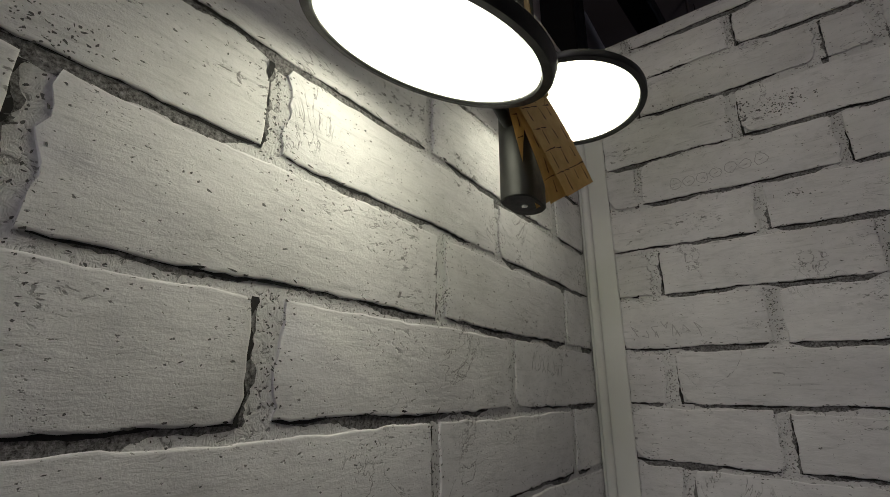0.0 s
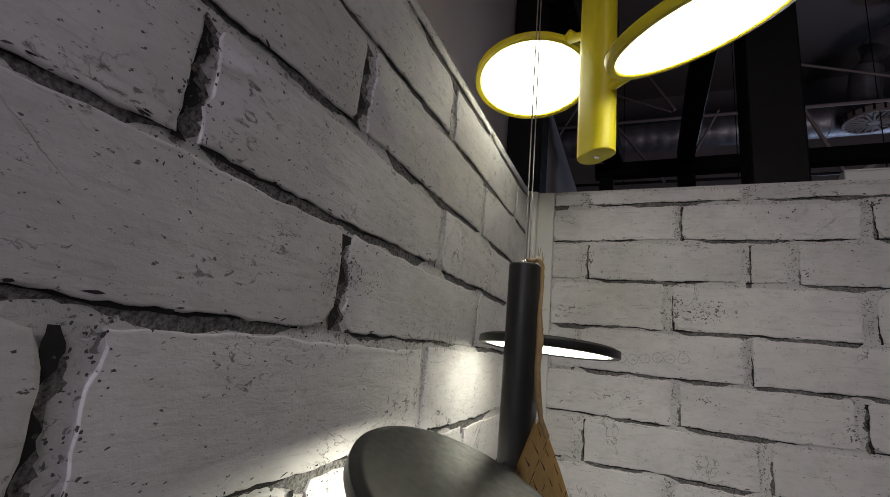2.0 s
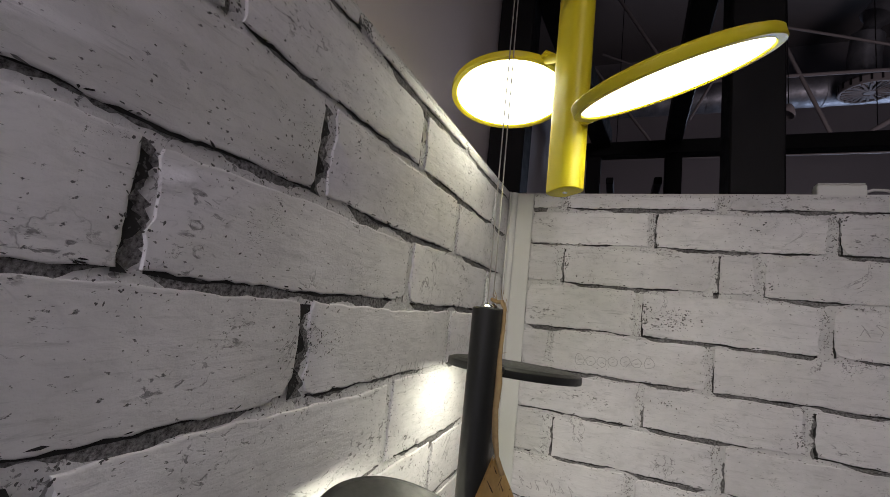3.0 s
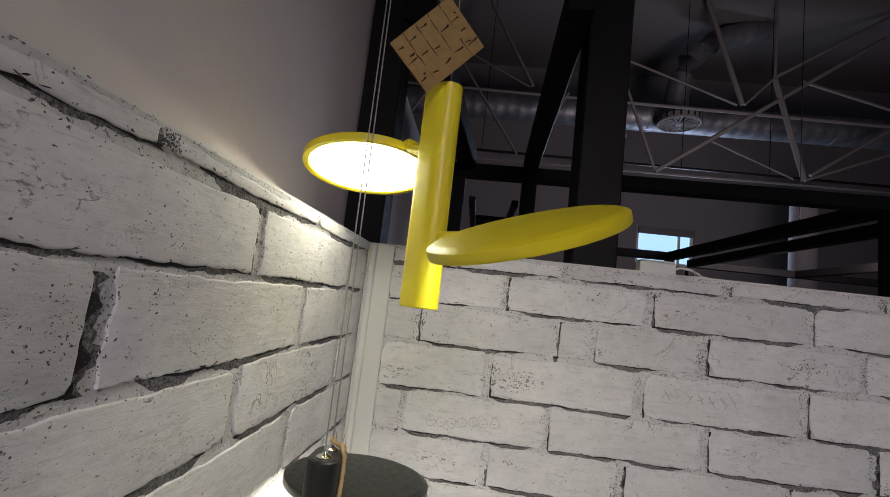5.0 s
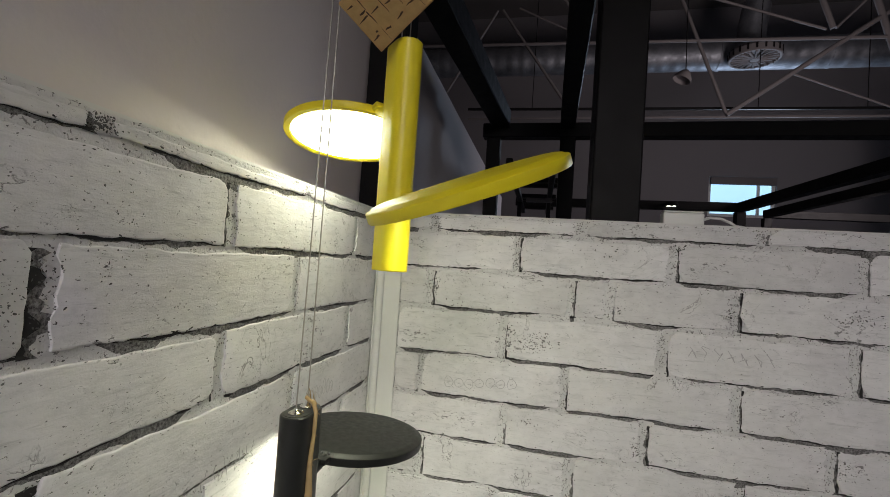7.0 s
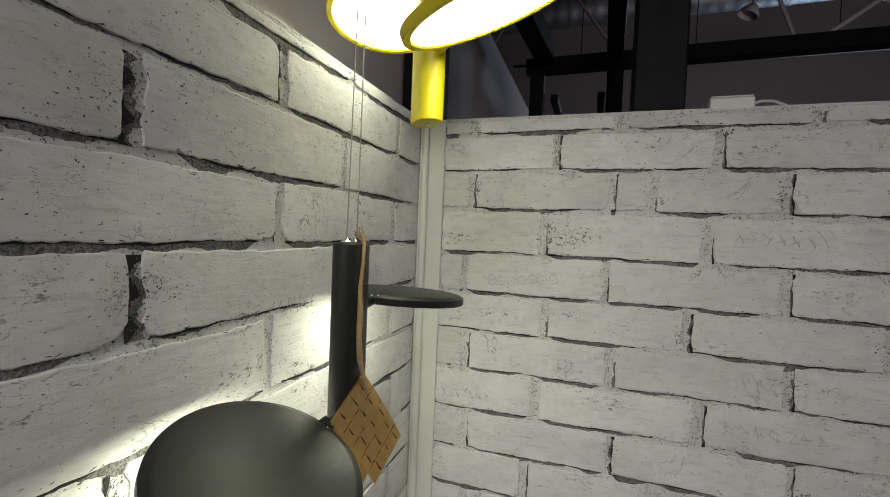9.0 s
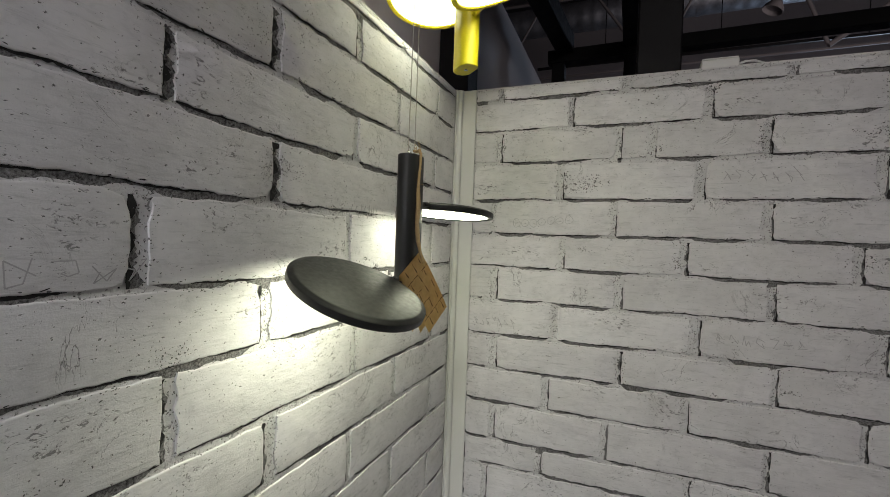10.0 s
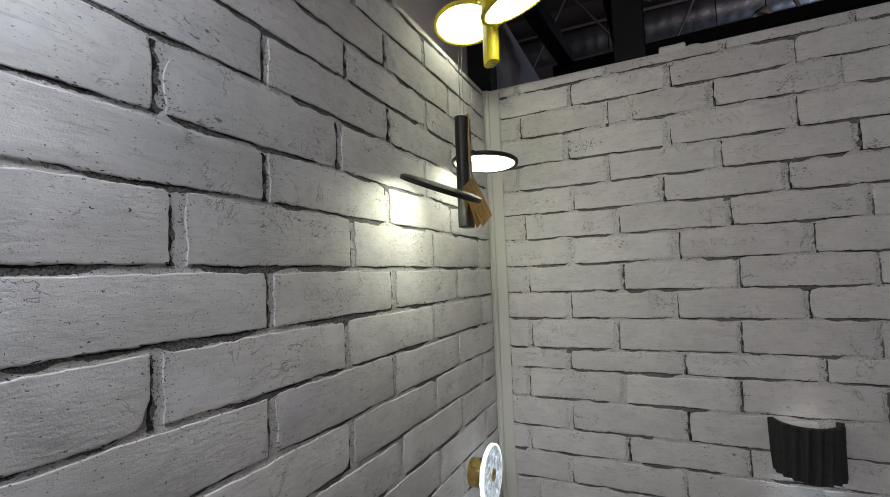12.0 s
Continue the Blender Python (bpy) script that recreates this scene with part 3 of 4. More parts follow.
def hang_tag(label, m, w, h, leaves, twine):
    tag = thing("hang_tag", label, "tag", "card tags", at=m)
    for i, (turn, bend) in enumerate(leaves):
        leaf = part("leaf", card_leaf(w, h, bend, 0.0), KRAFT, tag)
        leaf.matrix_basis = pose(0, 0, -0.0015 * i, 0, turn, 0)
        part("printed_lines", print_marks(w, h, 5, 0.0, bend, 5 + i), KRAFT_INK, leaf, "dark brown printed brick lines", False)
    inv = m.inverted()
    string = part("twine", pipe([inv @ Vector(p) for p in twine], 0.0031, 9, 0.35, 4), JUTE, tag, "frayed jute twine")
    rnd = random.Random(9)
    for i in range(44):
        p = Vector(twine[rnd.randrange(1, len(twine))])
        q = p + Vector((rnd.uniform(-0.007, 0.007), rnd.uniform(-0.007, 0.007), rnd.uniform(-0.016, 0.016)))
        part("loose_fibre", pipe([inv @ p, inv @ (p.lerp(q, 0.6) + Vector((0, 0, 0.001))), inv @ q], 0.0003, 4), JUTE, tag)
    return tag


def frame_from(origin, x_to, y_to):
    o = Vector(origin)
    x = (Vector(x_to) - o).normalized()
    y = Vector(y_to) - o
    z = x.cross(y).normalized()
    y = z.cross(x)
    return Matrix.Translation(o) @ Matrix((x, y, z)).transposed().to_4x4(), (Vector(x_to) - o).length, (Vector(y_to) - o).length


# the yellow lamp's tag leans on its cable above the tube
YT, yw, yh = frame_from((0.164, -0.487, 2.632), (0.224, -0.476, 2.700), (0.112, -0.515, 2.668))
hang_tag("folded kraft card tag with printed brick pattern above the yellow tube", YT, yw, yh, [(0.0, 0.0015), (-5.0, 0.002), (-7.0, -0.001)],
         [(0.166, -0.489, 2.737), (0.169, -0.480, 2.752), (0.173, -0.468, 2.765), (0.176, -0.456, 2.766), (0.178, -0.448, 2.757)])
# the black lamp's tag hangs beside its tube
BT, bw, bh = frame_from((0.129, -0.573, 2.015), (0.157, -0.517, 1.919), (0.136, -0.509, 2.046))
TWINE = [(0.104, -0.466, 2.203), (0.112, -0.470, 2.200), (0.119, -0.476, 2.201), (0.1245, -0.481, 2.193), (0.1255, -0.484, 2.17), (0.1245, -0.487, 2.14), (0.127, -0.489, 2.11), (0.125, -0.488, 2.08), (0.128, -0.488, 2.05), (0.131, -0.484, 2.03), (0.1375, -0.481, 2.012)]
hang_tag("folded kraft card tag on twine beside the black tube", BT, bw, bh,
         [(0.0, 0.002), (8.0, 0.003), (15.0, -0.001)], [(x + 0.006, y - 0.035, z + 0.022) for x, y, z in TWINE])


# ---- wall lamps low on the panels ----
def fluted_sconce():
    s = thing("wall_sconce", "charcoal fluted half-round plaster sconce on the brick panel", "lamp")
    bm = bmesh.new()
    n, m = 170, 12
    x_mid, depth, half = 0.904, 0.088, 0.082
    rows = []
    for layer, shrink in ((0, 0.0), (1, 0.012)):
        grid = []
        for i in range(n + 1):
            a = math.pi * i / n
            col_ = []
            for j in range(m + 1):
                f = j / m
                z = 1.354 - 0.146 * f
                swirl = 0.0058 * math.sin(19 * a + 2.4 * f) * (0 if layer else 1)
                r = 1.0 - 0.05 * f
                col_.append(bm.verts.new((x_mid - (half - shrink + swirl) * math.cos(a) * r, -0.002 - (depth - shrink + swirl) * math.sin(a) * r, z)))
            grid.append(col_)
        rows.append(grid)
    for g in rows:
        for i in range(n):
            for j in range(m):
                bm.faces.new((g[i][j], g[i + 1][j], g[i + 1][j + 1], g[i][j + 1]))
    for j in (0, m):
        for i in range(n):
            bm.faces.new((rows[0][i][j], rows[0][i + 1][j], rows[1][i + 1][j], rows[1][i][j]))
    for i in (0, n):
        for j in range(m):
            bm.faces.new((rows[0][i][j], rows[0][i][j + 1], rows[1][i][j + 1], rows[1][i][j]))
    part("shade", bm, PLASTER_DARK, s)
    part("mounting_plate", box(0.838, -0.012, 1.25, 0.960, -0.001, 1.33, 0.002), WHITE_PLASTIC, s, "", False)
    part("lamp_module", box(0.868, -0.05, 1.28, 0.930, -0.012, 1.298, 0.003), WHITE_PLASTIC, s, "", False)
    part("lens", box(0.873, -0.048, 1.274, 0.925, -0.016, 1.2785), glow("lit sconce lens", (0.86, 0.93, 1.0), 24.0), s, "lit cool white lens", False)
    part("upper_lens", box(0.873, -0.048, 1.2995, 0.925, -0.016, 1.3035), glow("lit upper lens", (1.0, 0.93, 0.9), 5.0), s, "lit warm lens", False)
    return s


fluted_sconce()
acr = thing("wall_sconce", "round edge-lit acrylic disc sconce on a brass base", "lamp", at=pose(0.0, -0.285, 1.193) @ pose(0, 0, 0, 0, 90, 0))
part("base", lathe([(0.0, 0.002), (0.041, 0.002), (0.042, 0.004), (0.042, 0.052), (0.040, 0.056), (0.0, 0.056)], 48), BRASS, acr, "brushed brass drum base")
part("set_screw", lathe([(0.0, -0.001), (0.005, -0.001), (0.005, 0.002), (0.0, 0.002)], 14), BLACK_COAT, acr).matrix_basis = pose(-0.0415, 0, 0.034, 0, -90, 0)
edge_profile = [(0.018, 0.058), (0.082, 0.058), (0.085, 0.059), (0.085, 0.069), (0.082, 0.072), (0.018, 0.072)]
part("disc", lathe(edge_profile, 72), ACRYLIC, acr, "clear frosted acrylic disc")
part("lit_rim", lathe([(0.0856, 0.0595), (0.0875, 0.061), (0.0875, 0.0695), (0.0856, 0.071)], 72), RIM_LIGHT, acr, "bright white rim")
part("centre_cap", lathe([(0.0, 0.074), (0.0175, 0.073), (0.0175, 0.056)], 40), BRASS, acr, "bronze centre cap")

# unseen cool lamp by the brick panel, behind the walk, given the pendants' shape
disc_pendant("unseen lamp built as a white tube pendant, two lit discs", WHITE_PLASTIC, (0.16, -1.69, 2.16), 2.46, math.pi / 2,
             [((0.16, -1.84, 2.22), -math.pi / 2, (0.2, 0.0, 1.0)), ((0.16, -1.545, 2.36), math.pi / 2, (0.75, 0.0, 1.0))], (0.16, -1.69, 3.326), COOL_LED)
rail_2 = thing("suspension_rail", "black steel rail carrying the white pendant", "rail")
part("rail", bar((-0.11, -1.69, 3.345), (1.2, -1.69, 3.345), 0.12, 0.04), STEEL_BLACK, rail_2, "", False)
for x in (-0.06, 0.95):
    part("hanger", pipe([(x, -1.69, 3.36), (x, -1.69, 7.605)], 0.006), STEEL_BLACK, rail_2)

# ---- brick-clad panels ----
COURSE, CAP_Z = 0.09, 2.463
BACK_JOINTS = {0: [0.13, 0.45, 0.79, 1.1], 1: [0.318, 0.632, 0.961], 2: [0.132, 0.437, 0.515, 0.748, 1.06], 3: [0.299, 0.621, 0.952], 4: [0.119, 0.431, 0.756, 1.087],
               5: [0.309, 0.592, 0.92], 6: [0.132, 0.454, 0.770, 1.1], 7: [0.30, 0.624, 0.965], 8: [0.136, 0.455, 0.780, 1.1], 9: [0.282, 0.608, 0.94],
               10: [0.138, 0.429, 0.772, 1.09], 11: [0.27, 0.616, 0.966], 12: [0.12, 0.441, 0.762, 1.09], 13: [0.266, 0.617, 0.95], 14: [0.117, 0.44, 0.77], 15: [0.253, 0.60, 0.93]}
# heights of the bed joints below the cap, in courses
BACK_BEDS = [0.0, 0.95, 1.9, 3.04, 4.06, 5.04, 6.08, 7.12, 8.16, 9.21, 10.33, 11.15, 12.28, 13.38, 14.34]
LEFT_BEDS = [-0.13, 0.83, 1.84, 2.83, 3.84, 4.99, 6.0, 7.12, 8.19, 9.31, 10.37]
LEFT_JOINTS = {0: [0.345, 0.687], 1: [0.153, 0.516], 2: [0.362, 0.716], 3: [0.163, 0.515, 0.868], 4: [0.35, 0.708, 1.079], 5: [0.17, 0.531, 0.896, 1.25], 6: [0.376, 0.723, 1.078],
               7: [0.152, 0.505, 0.860, 1.227], 8: [0.345, 0.710, 1.073], 9: [0.15, 0.508, 0.884, 1.25], 10: [0.35, 0.712, 1.074], 11: [0.15, 0.511, 0.879, 1.24], 12: [0.34, 0.70, 1.06]}


def bed(beds, k):
    if beds is None:
        return CAP_Z - COURSE * k
    return CAP_Z - COURSE * (beds[k] if k < len(beds) else beds[-1] + 1.055 * (k + 1 - len(beds)))


def joints_for(table, k, end):
    """Known upright joints of a course, carried on at the print's own pitch."""
    while k not in table:
        k -= 6
    row = list(table[k])
    step = 0.325
    while row[-1] + step < end - 0.1:
        row.append(row[-1] + step * (1.04 if len(row) % 2 else 0.97))
    return row


def brick_mesh(u0, u1, z0, z1, place, rnd, thick=0.0032):
    """A worn brick face: uneven outline, soft crumbled right end, rolled edge."""
    pts = []
    ph = [rnd.uniform(0, 6.3) for _ in range(8)]
    low, high = 0.0025, rnd.uniform(0.004, 0.0095)
    gl, gr = rnd.uniform(0.001, 0.004), rnd.uniform(0.010, 0.021)

    def wav(x, a, b):
        return 0.55 * math.sin(x * 21 + ph[a]) + 0.3 * math.sin(x * 53 + ph[b]) + 0.25 * math.sin(x * 139 + ph[a + 1])

    def foot(u):
        return z0 + low + 0.0019 * wav(u, 0, 2)

    n, m = max(6, int((u1 - u0) / 0.008)), 10
    for i in range(n + 1):
        u = u0 + gl + (u1 - u0 - gl - gr) * i / n
        pts.append([u, foot(u) + rnd.uniform(-0.0009, 0.0009)])
    for j in range(1, m):
        z = z0 + low + (z1 - z0 - low - high) * j / m
        pts.append([u1 - gr + 0.0036 * wav(z * 4, 3, 5) + rnd.uniform(-0.0018, 0.0018), z])
    for i in range(n + 1):
        u = u0 + gl + (u1 - u0 - gl - gr) * (1 - i / n)
        pts.append([u, z1 - max(0.0012, high + 0.0022 * wav(u, 4, 6)) - rnd.uniform(0, 0.0012)])
    for j in range(1, m):
        z = z1 - high - (z1 - z0 - low - high) * j / m
        pts.append([u0 + gl + 0.0012 * wav(z * 3, 1, 4) + rnd.uniform(-0.0006, 0.0006), z])
    # rounded and knocked-off corners
    for cu, cz, chance in ((u0, z0, 0.55), (u1, z0, 0.5), (u0, z1, 0.6), (u1, z1, 0.6)):
        if rnd.random() < chance:
            rad, tall = rnd.uniform(0.012, 0.034), rnd.uniform(0.5, 1.2)
            sx, sz = (1 if cu == u0 else -1), (1 if cz == z0 else -1)
            for p in pts:
                d = abs(p[0] - cu) / rad + abs(p[1] - cz) / (rad * tall)
                if d < 1:
                    p[0] += sx * rad * 0.42 * (1 - d) * rnd.uniform(0.8, 1.1)
                    p[1] += sz * rad * 0.22 * (1 - d) * rnd.uniform(0.8, 1.1)
    mid_u, mid_z = (u0 + u1) / 2, (z0 + z1) / 2
    verts, faces = [], []
    N = len(pts)
    for inset, d in ((0.0, -thick), (0.0, -0.0009), (0.0006, -0.0002), (0.0022, 0.0)):
        for u, z in pts:
            su = 1 if u < mid_u else -1
            sz = 1 if z < mid_z else -1
            eu = min(1.0, max(0.0, 1 - (abs(u - (u0 if su > 0 else u1)) - 0.004) / 0.012))
            verts.append(place(u + su * inset * eu, z + sz * inset, d + (rnd.uniform(-0.0003, 0.0002) if d == 0 else 0)))
    for r in range(3):
        for i in range(N):
            j = (i + 1) % N
            faces.append((r * N + i, r * N + j, (r + 1) * N + j, (r + 1) * N + i))
    faces.append(tuple(range(3 * N, 4 * N)))
    return verts, faces, foot, u0 + gl, u1 - gr


def joint_mesh(foot, ua, ub, z0, z1, place, rnd, hole):
    """The open joint under a brick, tapering along it, and often turning up its left end."""
    verts, faces, mats = [], [], []

    def ribbon(rows, mat_index):
        base = len(verts)
        wide = len(rows[0])
        for row in rows:
            for u, z, d in row:
                verts.append(place(u, z, d))
        for i in range(len(rows) - 1):
            for j in range(wide - 1):
                a = base + i * wide + j
                faces.append((a, a + wide, a + wide + 1, a + 1))
                mats.append(mat_index)

    tall = rnd.choice((0.006, 0.008, 0.0105, 0.013, 0.0165))
    ph = [rnd.uniform(0, 6.3) for _ in range(4)]
    lean = rnd.uniform(-0.5, 0.5)
    a = ua - rnd.uniform(0.0, 0.003) if rnd.random() < 0.75 else ua + rnd.uniform(0.02, 0.06)
    e = ub - (rnd.uniform(0.0, 0.008) if rnd.random() < 0.7 else rnd.uniform(0.02, 0.09))
    n = max(6, int((e - a) / 0.004))
    grey, black = [], []
    for i in range(n + 1):
        f = i / n
        u = a + (e - a) * f
        top = foot(u) + 0.0010
        t = tall * (1 + lean * (f - 0.5) * 1.6) * (0.8 + 0.35 * math.sin(u * 27 + ph[0]) + 0.22 * math.sin(u * 71 + ph[1])) + rnd.uniform(-0.0012, 0.0012)
        t = max(0.0006, t) * min(1.0, 0.12 + 9 * f, 0.12 + 9 * (1 - f))
        grey.append([(u, top, -0.0022), (u, top - t * 0.6, -0.0024), (u, top - t, -0.0029)])
        # thin black strip: the shade right below the brick's edge, painted in
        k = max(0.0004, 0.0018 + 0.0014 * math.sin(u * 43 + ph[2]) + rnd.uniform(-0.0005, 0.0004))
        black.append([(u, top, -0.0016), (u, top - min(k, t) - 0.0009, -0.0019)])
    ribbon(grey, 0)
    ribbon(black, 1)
    if hole or rnd.random() < 0.72:
        wide = hole or rnd.uniform(0.0026, 0.0065)
        reach = 0.95 if hole else rnd.uniform(0.4, 0.97)
        h = z1 - z0
        up = []
        m = 26
        for j in range(m + 1):
            f = j / m
            z = z0 + 0.001 + (h * reach - 0.006) * f
            w = wide * (0.55 + 0.45 * math.sin(f * 5 + ph[3]) ** 2 + 0.2 * math.sin(f * 17 + ph[1])) * (1 - 0.5 * f ** 3) + rnd.uniform(-0.0006, 0.0008)
            w = max(0.0004, w * (rnd.uniform(0.65, 1.25) if hole else 1.0))
            up.append([(ua + 0.0022, z, -0.0018), (ua - w * 0.3, z, -0.0024), (ua - w, z + rnd.uniform(-0.0008, 0.0008), -0.0028)])
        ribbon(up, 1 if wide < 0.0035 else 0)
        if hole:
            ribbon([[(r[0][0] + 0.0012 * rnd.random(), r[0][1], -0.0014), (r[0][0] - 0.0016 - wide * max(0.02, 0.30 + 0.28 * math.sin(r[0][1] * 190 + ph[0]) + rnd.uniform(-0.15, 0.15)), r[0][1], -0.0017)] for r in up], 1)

    def chip(u, z, ln, th, tilt, d, mat_index):
        base, n = len(verts), rnd.randrange(5, 8)
        for i in range(n):
            t = 2 * math.pi * i / n
            p, q = ln * math.cos(t) * rnd.uniform(0.45, 1.25), th * math.sin(t) * rnd.uniform(0.45, 1.3)
            verts.append(place(u + p * math.cos(tilt) - q * math.sin(tilt), z + p * math.sin(tilt) + q * math.cos(tilt), d))
        faces.append(tuple(range(base, base + n)))
        mats.append(mat_index)

    def pit(u, z, size):
        """A crescent-shaped dent."""
        turn, sweep, fat = rnd.uniform(0, 6.3), rnd.uniform(1.2, 3.0), size * rnd.uniform(0.16, 0.4)
        rows = []
        for i in range(7):
            t = turn + sweep * i / 6
            g = fat * math.sin(math.pi * (i + 0.4) / 6.8) * rnd.uniform(0.7, 1.2)
            rows.append([(u + (size + k * g) * math.cos(t), z + 0.6 * (size + k * g) * math.sin(t), 0.0004) for k in (-1, 1)])
        ribbon(rows, 2)

    right = ub + 0.016
    for _ in range(rnd.randrange(40, 90)):
        chip(rnd.gauss((ub + right) / 2, 0.007), rnd.uniform(z0 + 0.004, z1 - 0.004), rnd.uniform(0.0005, 0.0020), rnd.uniform(0.0004, 0.0012), rnd.uniform(0, 3.1), 0.0003 + 0.0001 * rnd.random(), 2)
    for _ in range(int((ub - ua) * rnd.uniform(80, 240))):
        chip(rnd.uniform(ua, ub), z1 - abs(rnd.gauss(0, 0.006)) - 0.001, rnd.uniform(0.0005, 0.0021), rnd.uniform(0.0003, 0.0009), rnd.gauss(0, 0.3), 0.0003 + 0.0001 * rnd.random(), 2)
    for _ in range(int((ub - ua) * rnd.uniform(6, 22))):
        if rnd.random() < 0.16:
            pit(rnd.uniform(ua + 0.02, ub - 0.02), rnd.uniform(z0 + 0.015, z1 - 0.018), rnd.uniform(0.002, 0.0045))
        else:
            chip(rnd.uniform(ua + 0.01, ub - 0.01), rnd.uniform(z0 + 0.01, z1 - 0.012), rnd.uniform(0.0006, 0.0022), rnd.uniform(0.0004, 0.0010), rnd.gauss(-0.2, 0.5), 0.0004, 2)
    # a frayed edge hanging into the open joint
    for _ in range(int((ub - ua) * rnd.uniform(20, 60))):
        u = rnd.uniform(ua, ub)
        chip(u, foot(u) + rnd.uniform(-0.001, 0.0035), rnd.uniform(0.001, 0.005), rnd.uniform(0.0004, 0.0011), rnd.gauss(0, 0.25), 0.0003 + 0.0001 * rnd.random(), 1 if rnd.random() < 0.5 else 2)
    return verts, faces, mats


def brick_panel(name, label, table, start, end, place, seed, back_box, flip, beds=None, holes=()):
    wall = structure(name, back_box, MORTAR, label, "wall")
    rnd = random.Random(seed)
    k, z1 = 0, 2.4975
    while z1 > 0.01:
        z0 = bed(beds, k) + 0.0012 * math.sin(k * 2.3)
        z0 = max(z0, 0.0)
        edges = [start] + [u for u in joints_for(table, k, end) if start + 0.02 < u < end - 0.03] + [end]
        for u0, u1 in zip(edges, edges[1:]):
            verts, faces, foot, ua, ub = brick_mesh(u0, u1, z0, max(z1, z0 + 0.02), place, rnd)
            hole = next((w for hk, hu, w in holes if hk == k and abs(hu - u0) < 0.02), 0)
            jv, jf, jm = joint_mesh(foot, ua, ub, z0, z1, place, rnd, hole)
            for title, vs, fs, materials in (("brick", verts, faces, (BRICK,)), ("open_joint", jv, jf, (RECESS, CREVICE_SHADE, CHIP))):
                me = bpy.data.meshes.new(title)
                me.from_pydata(vs, [], [f[::-1] for f in fs] if flip else fs)
                for q in materials:
                    me.materials.append(q)
                if title == "open_joint":
                    me.polygons.foreach_set("material_index", jm)
                else:
                    me.shade_smooth()
                    me.set_sharp_from_angle(angle=radians(50))
                new(title, me).parent = wall
        z1 = z0
        k += 1
    return wall


def scratched_word(wall, place, u0, z0, width, height, slant, seed, bubbles):
    """Faint pencilled lettering shapes scratched on a brick, kept as plain outlines."""
    rnd = random.Random(seed)
    verts, faces = [], []

    def line(p, q, t=0.0005):
        d = Vector((q[0] - p[0], q[1] - p[1]))
        if d.length < 1e-5:
            return
        nrm = Vector((-d.y, d.x)).normalized() * t
        b = len(verts)
        for c in ((p[0] + nrm.x, p[1] + nrm.y), (p[0] - nrm.x, p[1] - nrm.y), (q[0] - nrm.x, q[1] - nrm.y), (q[0] + nrm.x, q[1] + nrm.y)):
            verts.append(place(c[0], c[1], 0.0004))
        faces.append((b, b + 1, b + 2, b + 3))

    count = 7
    for i in range(count):
        u = u0 + width * i / count
        z = z0 + slant * i / count + rnd.uniform(-0.002, 0.002)
        w, h = width / count * 0.9, height * rnd.uniform(0.8, 1.1)
        if bubbles:
            ring = [(u + w * (0.5 + 0.5 * math.cos(a) * rnd.uniform(0.75, 1.1)), z + h * (0.5 + 0.5 * math.sin(a) * rnd.uniform(0.75, 1.1))) for a in [2 * math.pi * j / 9 for j in range(9)]]
            for p, q in zip(ring, ring[1:] + ring[:1]):
                line(p, q)
            line((u + w * 0.35, z + h * 0.4), (u + w * 0.65, z + h * 0.55))
        else:
            form = rnd.sample([(0.0, rnd.random()), (0.3, rnd.random()), (0.75, rnd.random()), (0.5, 0.5), (0.1, 1.0), (0.7, 0.0)], 5)
            for p, q in zip(form, form[1:]):
                line((u + w * p[0], z + h * p[1]), (u + w * q[0], z + h * q[1]), 0.0006)
    me = bpy.data.meshes.new("scratched_mark")
    me.from_pydata(verts, [], faces)
    me.materials.append(PENCIL)
    ob = new("scratched_mark", me)
    ob.parent = wall
    ob["label"] = "faint pencilled outlines on a brick"


BACK_HOLES = ((1, 0.318, 0.006), (1, 0.632, 0.004), (2, 0.437, 0.005), (2, 0.748, 0.005), (3, 0.952, 0.005), (4, 1.087, 0.012), (4, 0.756, 0.004), (5, 0.592, 0.009), (5, 0.92, 0.006), (6, 0.132, 0.006), (6, 0.77, 0.005),
              (7, 0.965, 0.006), (7, 0.624, 0.005), (8, 0.455, 0.009), (8, 0.78, 0.005), (9, 0.94, 0.005), (9, 0.282, 0.005), (10, 0.772, 0.008), (11, 0.966, 0.006), (11, 0.616, 0.006), (12, 0.762, 0.009), (13, 0.617, 0.011), (14, 0.44, 0.008),
              (2, 0.132, 0.005), (12, 0.12, 0.005), (14, 0.77, 0.007))
LEFT_HOLES = ((0, 0.687, 0.014), (1, 0.516, 0.008), (2, 0.716, 0.02), (3, 0.868, 0.016), (4, 0.708, 0.022), (5, 0.896, 0.011), (6, 1.078, 0.015), (6, 0.723, 0.006), (7, 0.86, 0.008), (7, 0.505, 0.005), (7, 1.227, 0.008),
              (8, 1.073, 0.009), (8, 0.71, 0.008), (8, 0.345, 0.004), (9, 1.25, 0.009), (9, 0.884, 0.006), (9, 0.508, 0.005), (4, 1.079, 0.009), (5, 1.25, 0.013), (10, 0.712, 0.006), (10, 1.074, 0.006), (11, 0.879, 0.006))
wall_b = brick_panel("wall_back", "white-painted brick-faced showroom panel with dark ragged joints", BACK_JOINTS, 0.052, 2.6, lambda u, z, d: (u, -d, z), 11,
                     box(0.0, 0.0030, 0, 2.6, 0.06, 2.496), False, BACK_BEDS, BACK_HOLES)
part("top_edge", box(0.0, 0.0055, 2.4965, 2.6, 0.0605, 2.5), PANEL_EDGE, wall_b, "white panel edge", False)
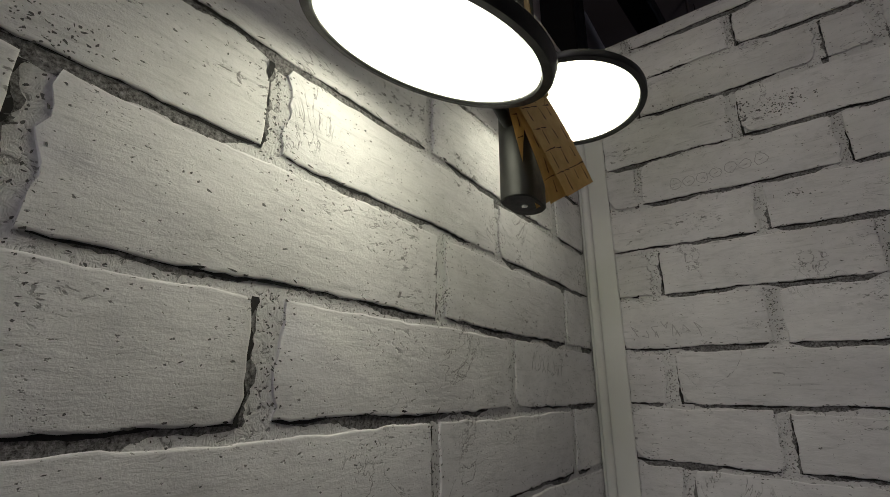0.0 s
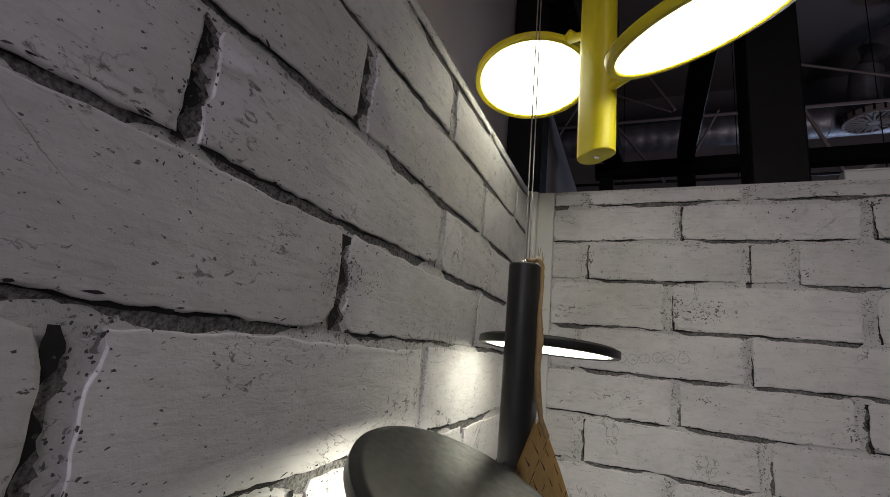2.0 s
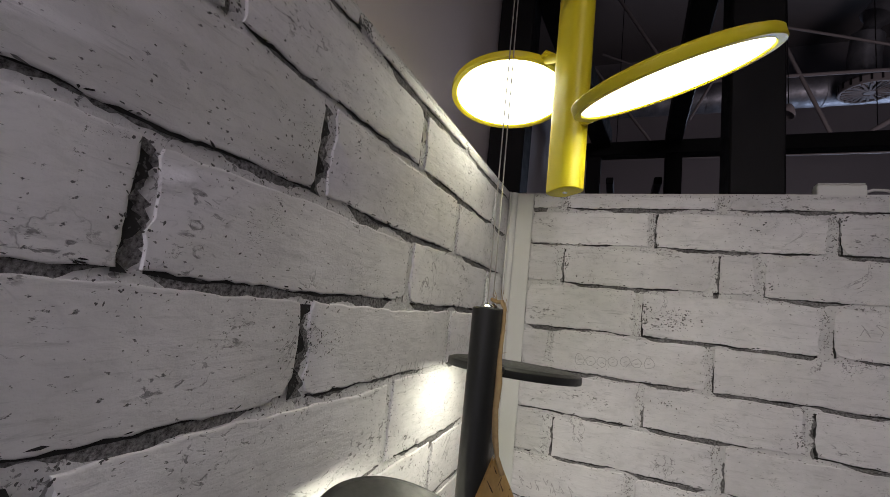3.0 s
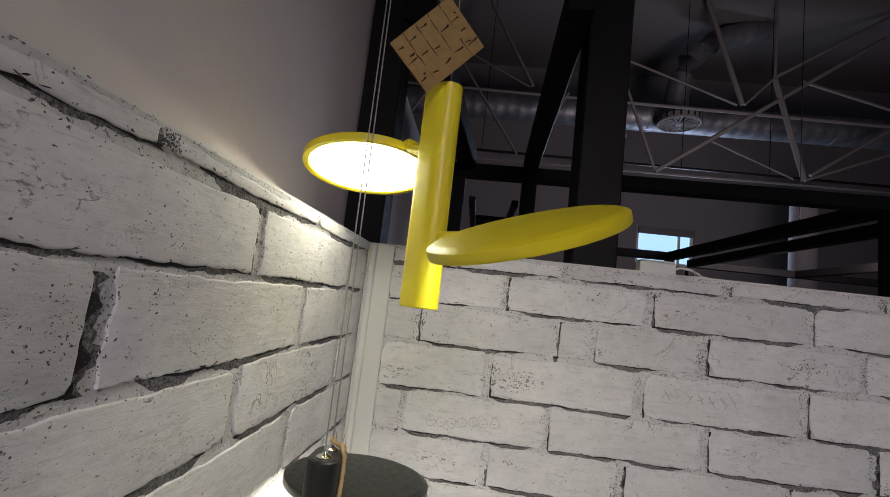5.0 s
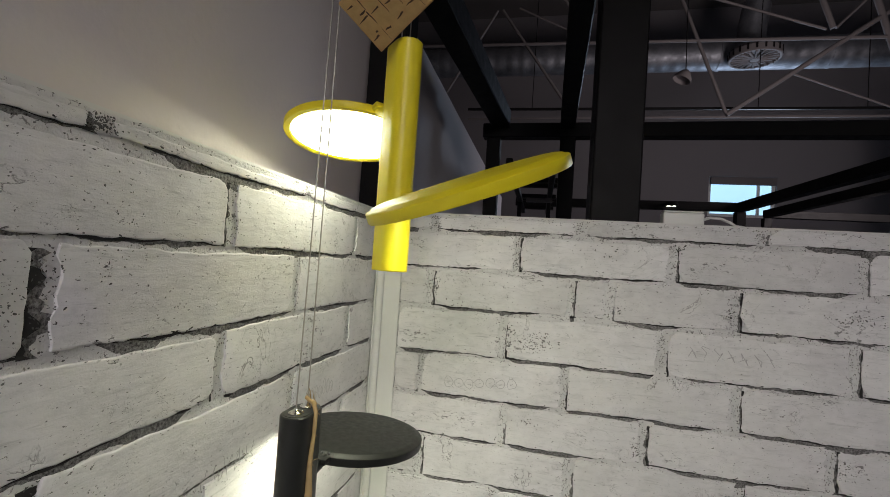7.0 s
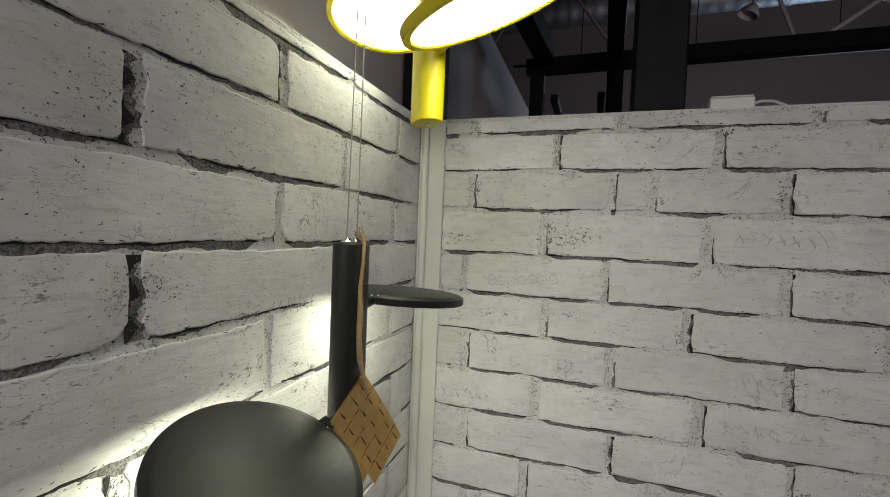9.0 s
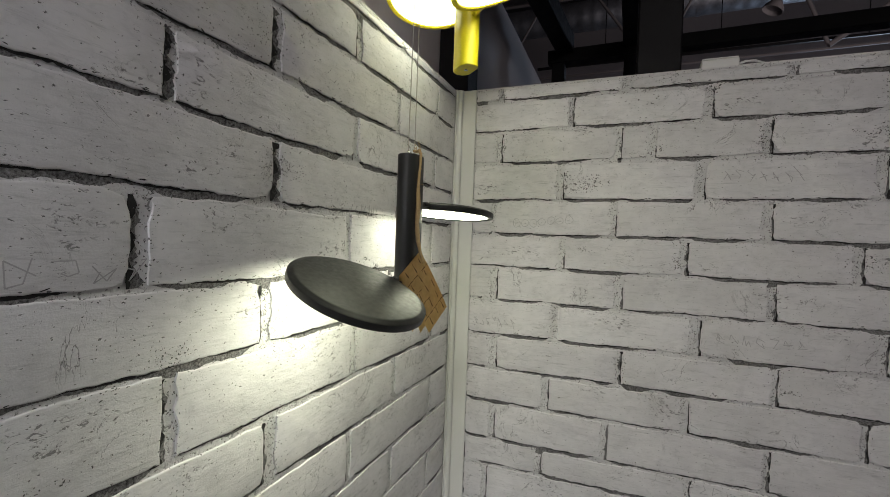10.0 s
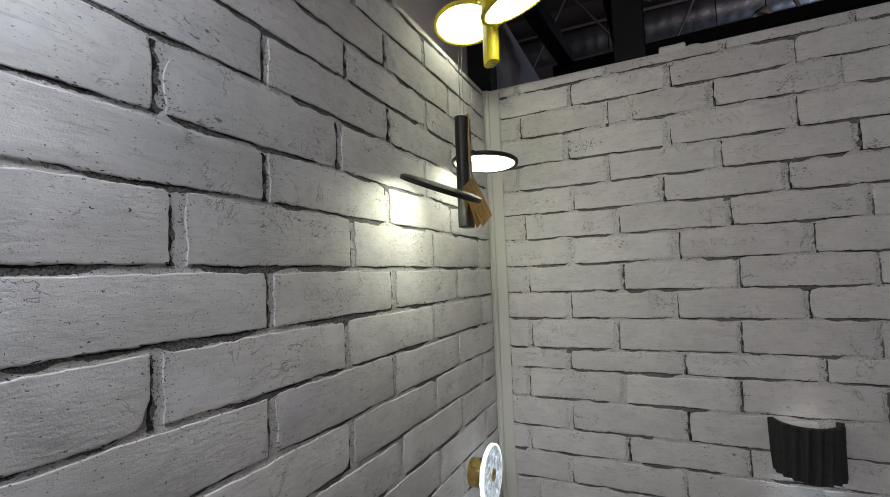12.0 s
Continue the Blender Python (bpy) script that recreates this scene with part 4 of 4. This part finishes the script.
wall_l = brick_panel("wall_left", "white-painted brick-faced showroom panel with dark ragged joints", LEFT_JOINTS, 0.021, 3.0, lambda u, z, d: (d, -u, z), 23,
                     box(-0.04, -3.0, 0, -0.0030, 0.0030, 2.496), True, LEFT_BEDS, LEFT_HOLES)
part("top_edge", box(-0.0405, -3.0, 2.4965, -0.0055, 0.0, 2.5), PANEL_EDGE, wall_l, "white panel edge", False)

on_back = lambda u, z, d: (u, -d, z)
on_left = lambda u, z, d: (d, -u, z)
for u, z, w, slant, bub in ((0.17, 2.115, 0.16, 0.012, True), (0.18, 1.35, 0.16, 0.012, True), (0.66, 2.235, 0.16, -0.006, False), (0.07, 1.845, 0.12, -0.006, False), (0.66, 1.86, 0.18, -0.006, False), (0.64, 1.50, 0.18, -0.006, False)):
    scratched_word(wall_b, on_back, u, z, w, 0.024, slant, int(u * 1000 + z * 10), bub)
for u, z, w, slant, bub in ((0.84, 1.755, 0.16, 0.006, True), (0.17, 1.77, 0.12, 0.006, False), (0.88, 2.02, 0.22, 0.01, False), (0.43, 2.11, 0.10, 0.0, False), (0.20, 2.14, 0.10, 0.0, True)):
    scratched_word(wall_l, on_left, u, z, w, 0.026, slant, int(u * 1000), bub)


def chipped_patch(wall, place, u0, z0, width, height, count, seed, grain=1.0):
    """A crumbled spot on a brick face: many small ragged dark chips."""
    rnd = random.Random(seed)
    verts, faces = [], []
    for _ in range(count):
        cu, cz = u0 + 0.27 * width * max(-2, min(2, rnd.gauss(0, 1))), z0 + 0.27 * height * max(-1.8, min(1.8, rnd.gauss(0, 1)))
        ln, th, tilt = grain * rnd.choice((0.3, 0.5, 0.8, 1.4)) * rnd.uniform(0.0014, 0.0034), grain * rnd.uniform(0.0006, 0.0022), rnd.gauss(0.0, 0.8)
        n = rnd.randrange(6, 11)
        b = len(verts)
        for i in range(n):
            t = 2 * math.pi * i / n
            p, q = ln * math.cos(t) * rnd.uniform(0.5, 1.2), th * math.sin(t) * rnd.uniform(0.5, 1.3)
            verts.append(place(cu + p * math.cos(tilt) - q * math.sin(tilt), cz + p * math.sin(tilt) + q * math.cos(tilt), 0.0003 + 0.00005 * (_ % 7)))
        faces.append(tuple(range(b, b + n)))
    me = bpy.data.meshes.new("chipped_patch")
    me.from_pydata(verts, [], faces)
    me.materials.append(CHIP)
    ob = new("chipped_patch", me)
    ob.parent = wall
    ob["label"] = "dark crumbled chips in the paint"


for u, z, w, h, n in ((0.358, 2.232, 0.10, 0.045, 70), (0.525, 2.313, 0.022, 0.022, 8), (0.50, 2.43, 0.06, 0.03, 7), (0.93, 2.055, 0.075, 0.035, 30), (1.11, 2.11, 0.05, 0.045, 40), (0.95, 2.335, 0.11, 0.03, 30),
                      (0.635, 2.447, 0.03, 0.016, 12), (0.455, 1.785, 0.022, 0.05, 16), (0.35, 2.065, 0.05, 0.02, 7), (0.80, 1.765, 0.06, 0.012, 12), (0.66, 1.735, 0.03, 0.016, 7), (0.76, 1.41, 0.05, 0.02, 12),
                      (0.19, 2.30, 0.05, 0.03, 6), (0.14, 2.335, 0.012, 0.06, 14), (0.305, 2.235, 0.012, 0.06, 16), (0.73, 2.33, 0.014, 0.05, 12), (0.57, 2.045, 0.02, 0.05, 16), (0.66, 2.19, 0.05, 0.012, 12)):
    chipped_patch(wall_b, on_back, u, z, w, h, int(n * 2.2), int(u * 3000 + z * 100), 0.75)
for u, z, w, h, n in ((0.705, 2.165, 0.05, 0.05, 60), (0.86, 1.937, 0.07, 0.04, 60), (0.67, 2.168, 0.06, 0.03, 40), (1.245, 2.035, 0.05, 0.05, 50), (0.49, 1.845, 0.03, 0.03, 30), (1.06, 1.99, 0.05, 0.07, 60), (0.735, 2.34, 0.05, 0.06, 60), (0.66, 2.36, 0.016, 0.02, 12), (0.585, 2.33, 0.03, 0.025, 8), (1.24, 1.685, 0.05, 0.07, 60), (0.60, 1.91, 0.03, 0.02, 7), (0.86, 2.22, 0.03, 0.07, 30), (0.66, 2.42, 0.06, 0.05, 24),
                      (0.50, 2.42, 0.014, 0.06, 14), (0.35, 2.33, 0.012, 0.06, 14), (0.84, 1.80, 0.02, 0.07, 18), (0.49, 1.84, 0.014, 0.06, 14), (0.74, 1.99, 0.09, 0.015, 16), (1.0, 1.85, 0.16, 0.012, 30), (0.6, 1.70, 0.05, 0.02, 10),
                      (0.92, 1.96, 0.05, 0.03, 8), (0.80, 2.30, 0.10, 0.05, 22), (0.42, 1.98, 0.04, 0.03, 8), (0.30, 2.05, 0.012, 0.05, 10), (0.70, 1.90, 0.012, 0.07, 14), (1.05, 2.13, 0.05, 0.06, 26)):
    chipped_patch(wall_l, on_left, u, z, w, h, int(n * 1.6), int(u * 3000 + z * 100), 0.45)
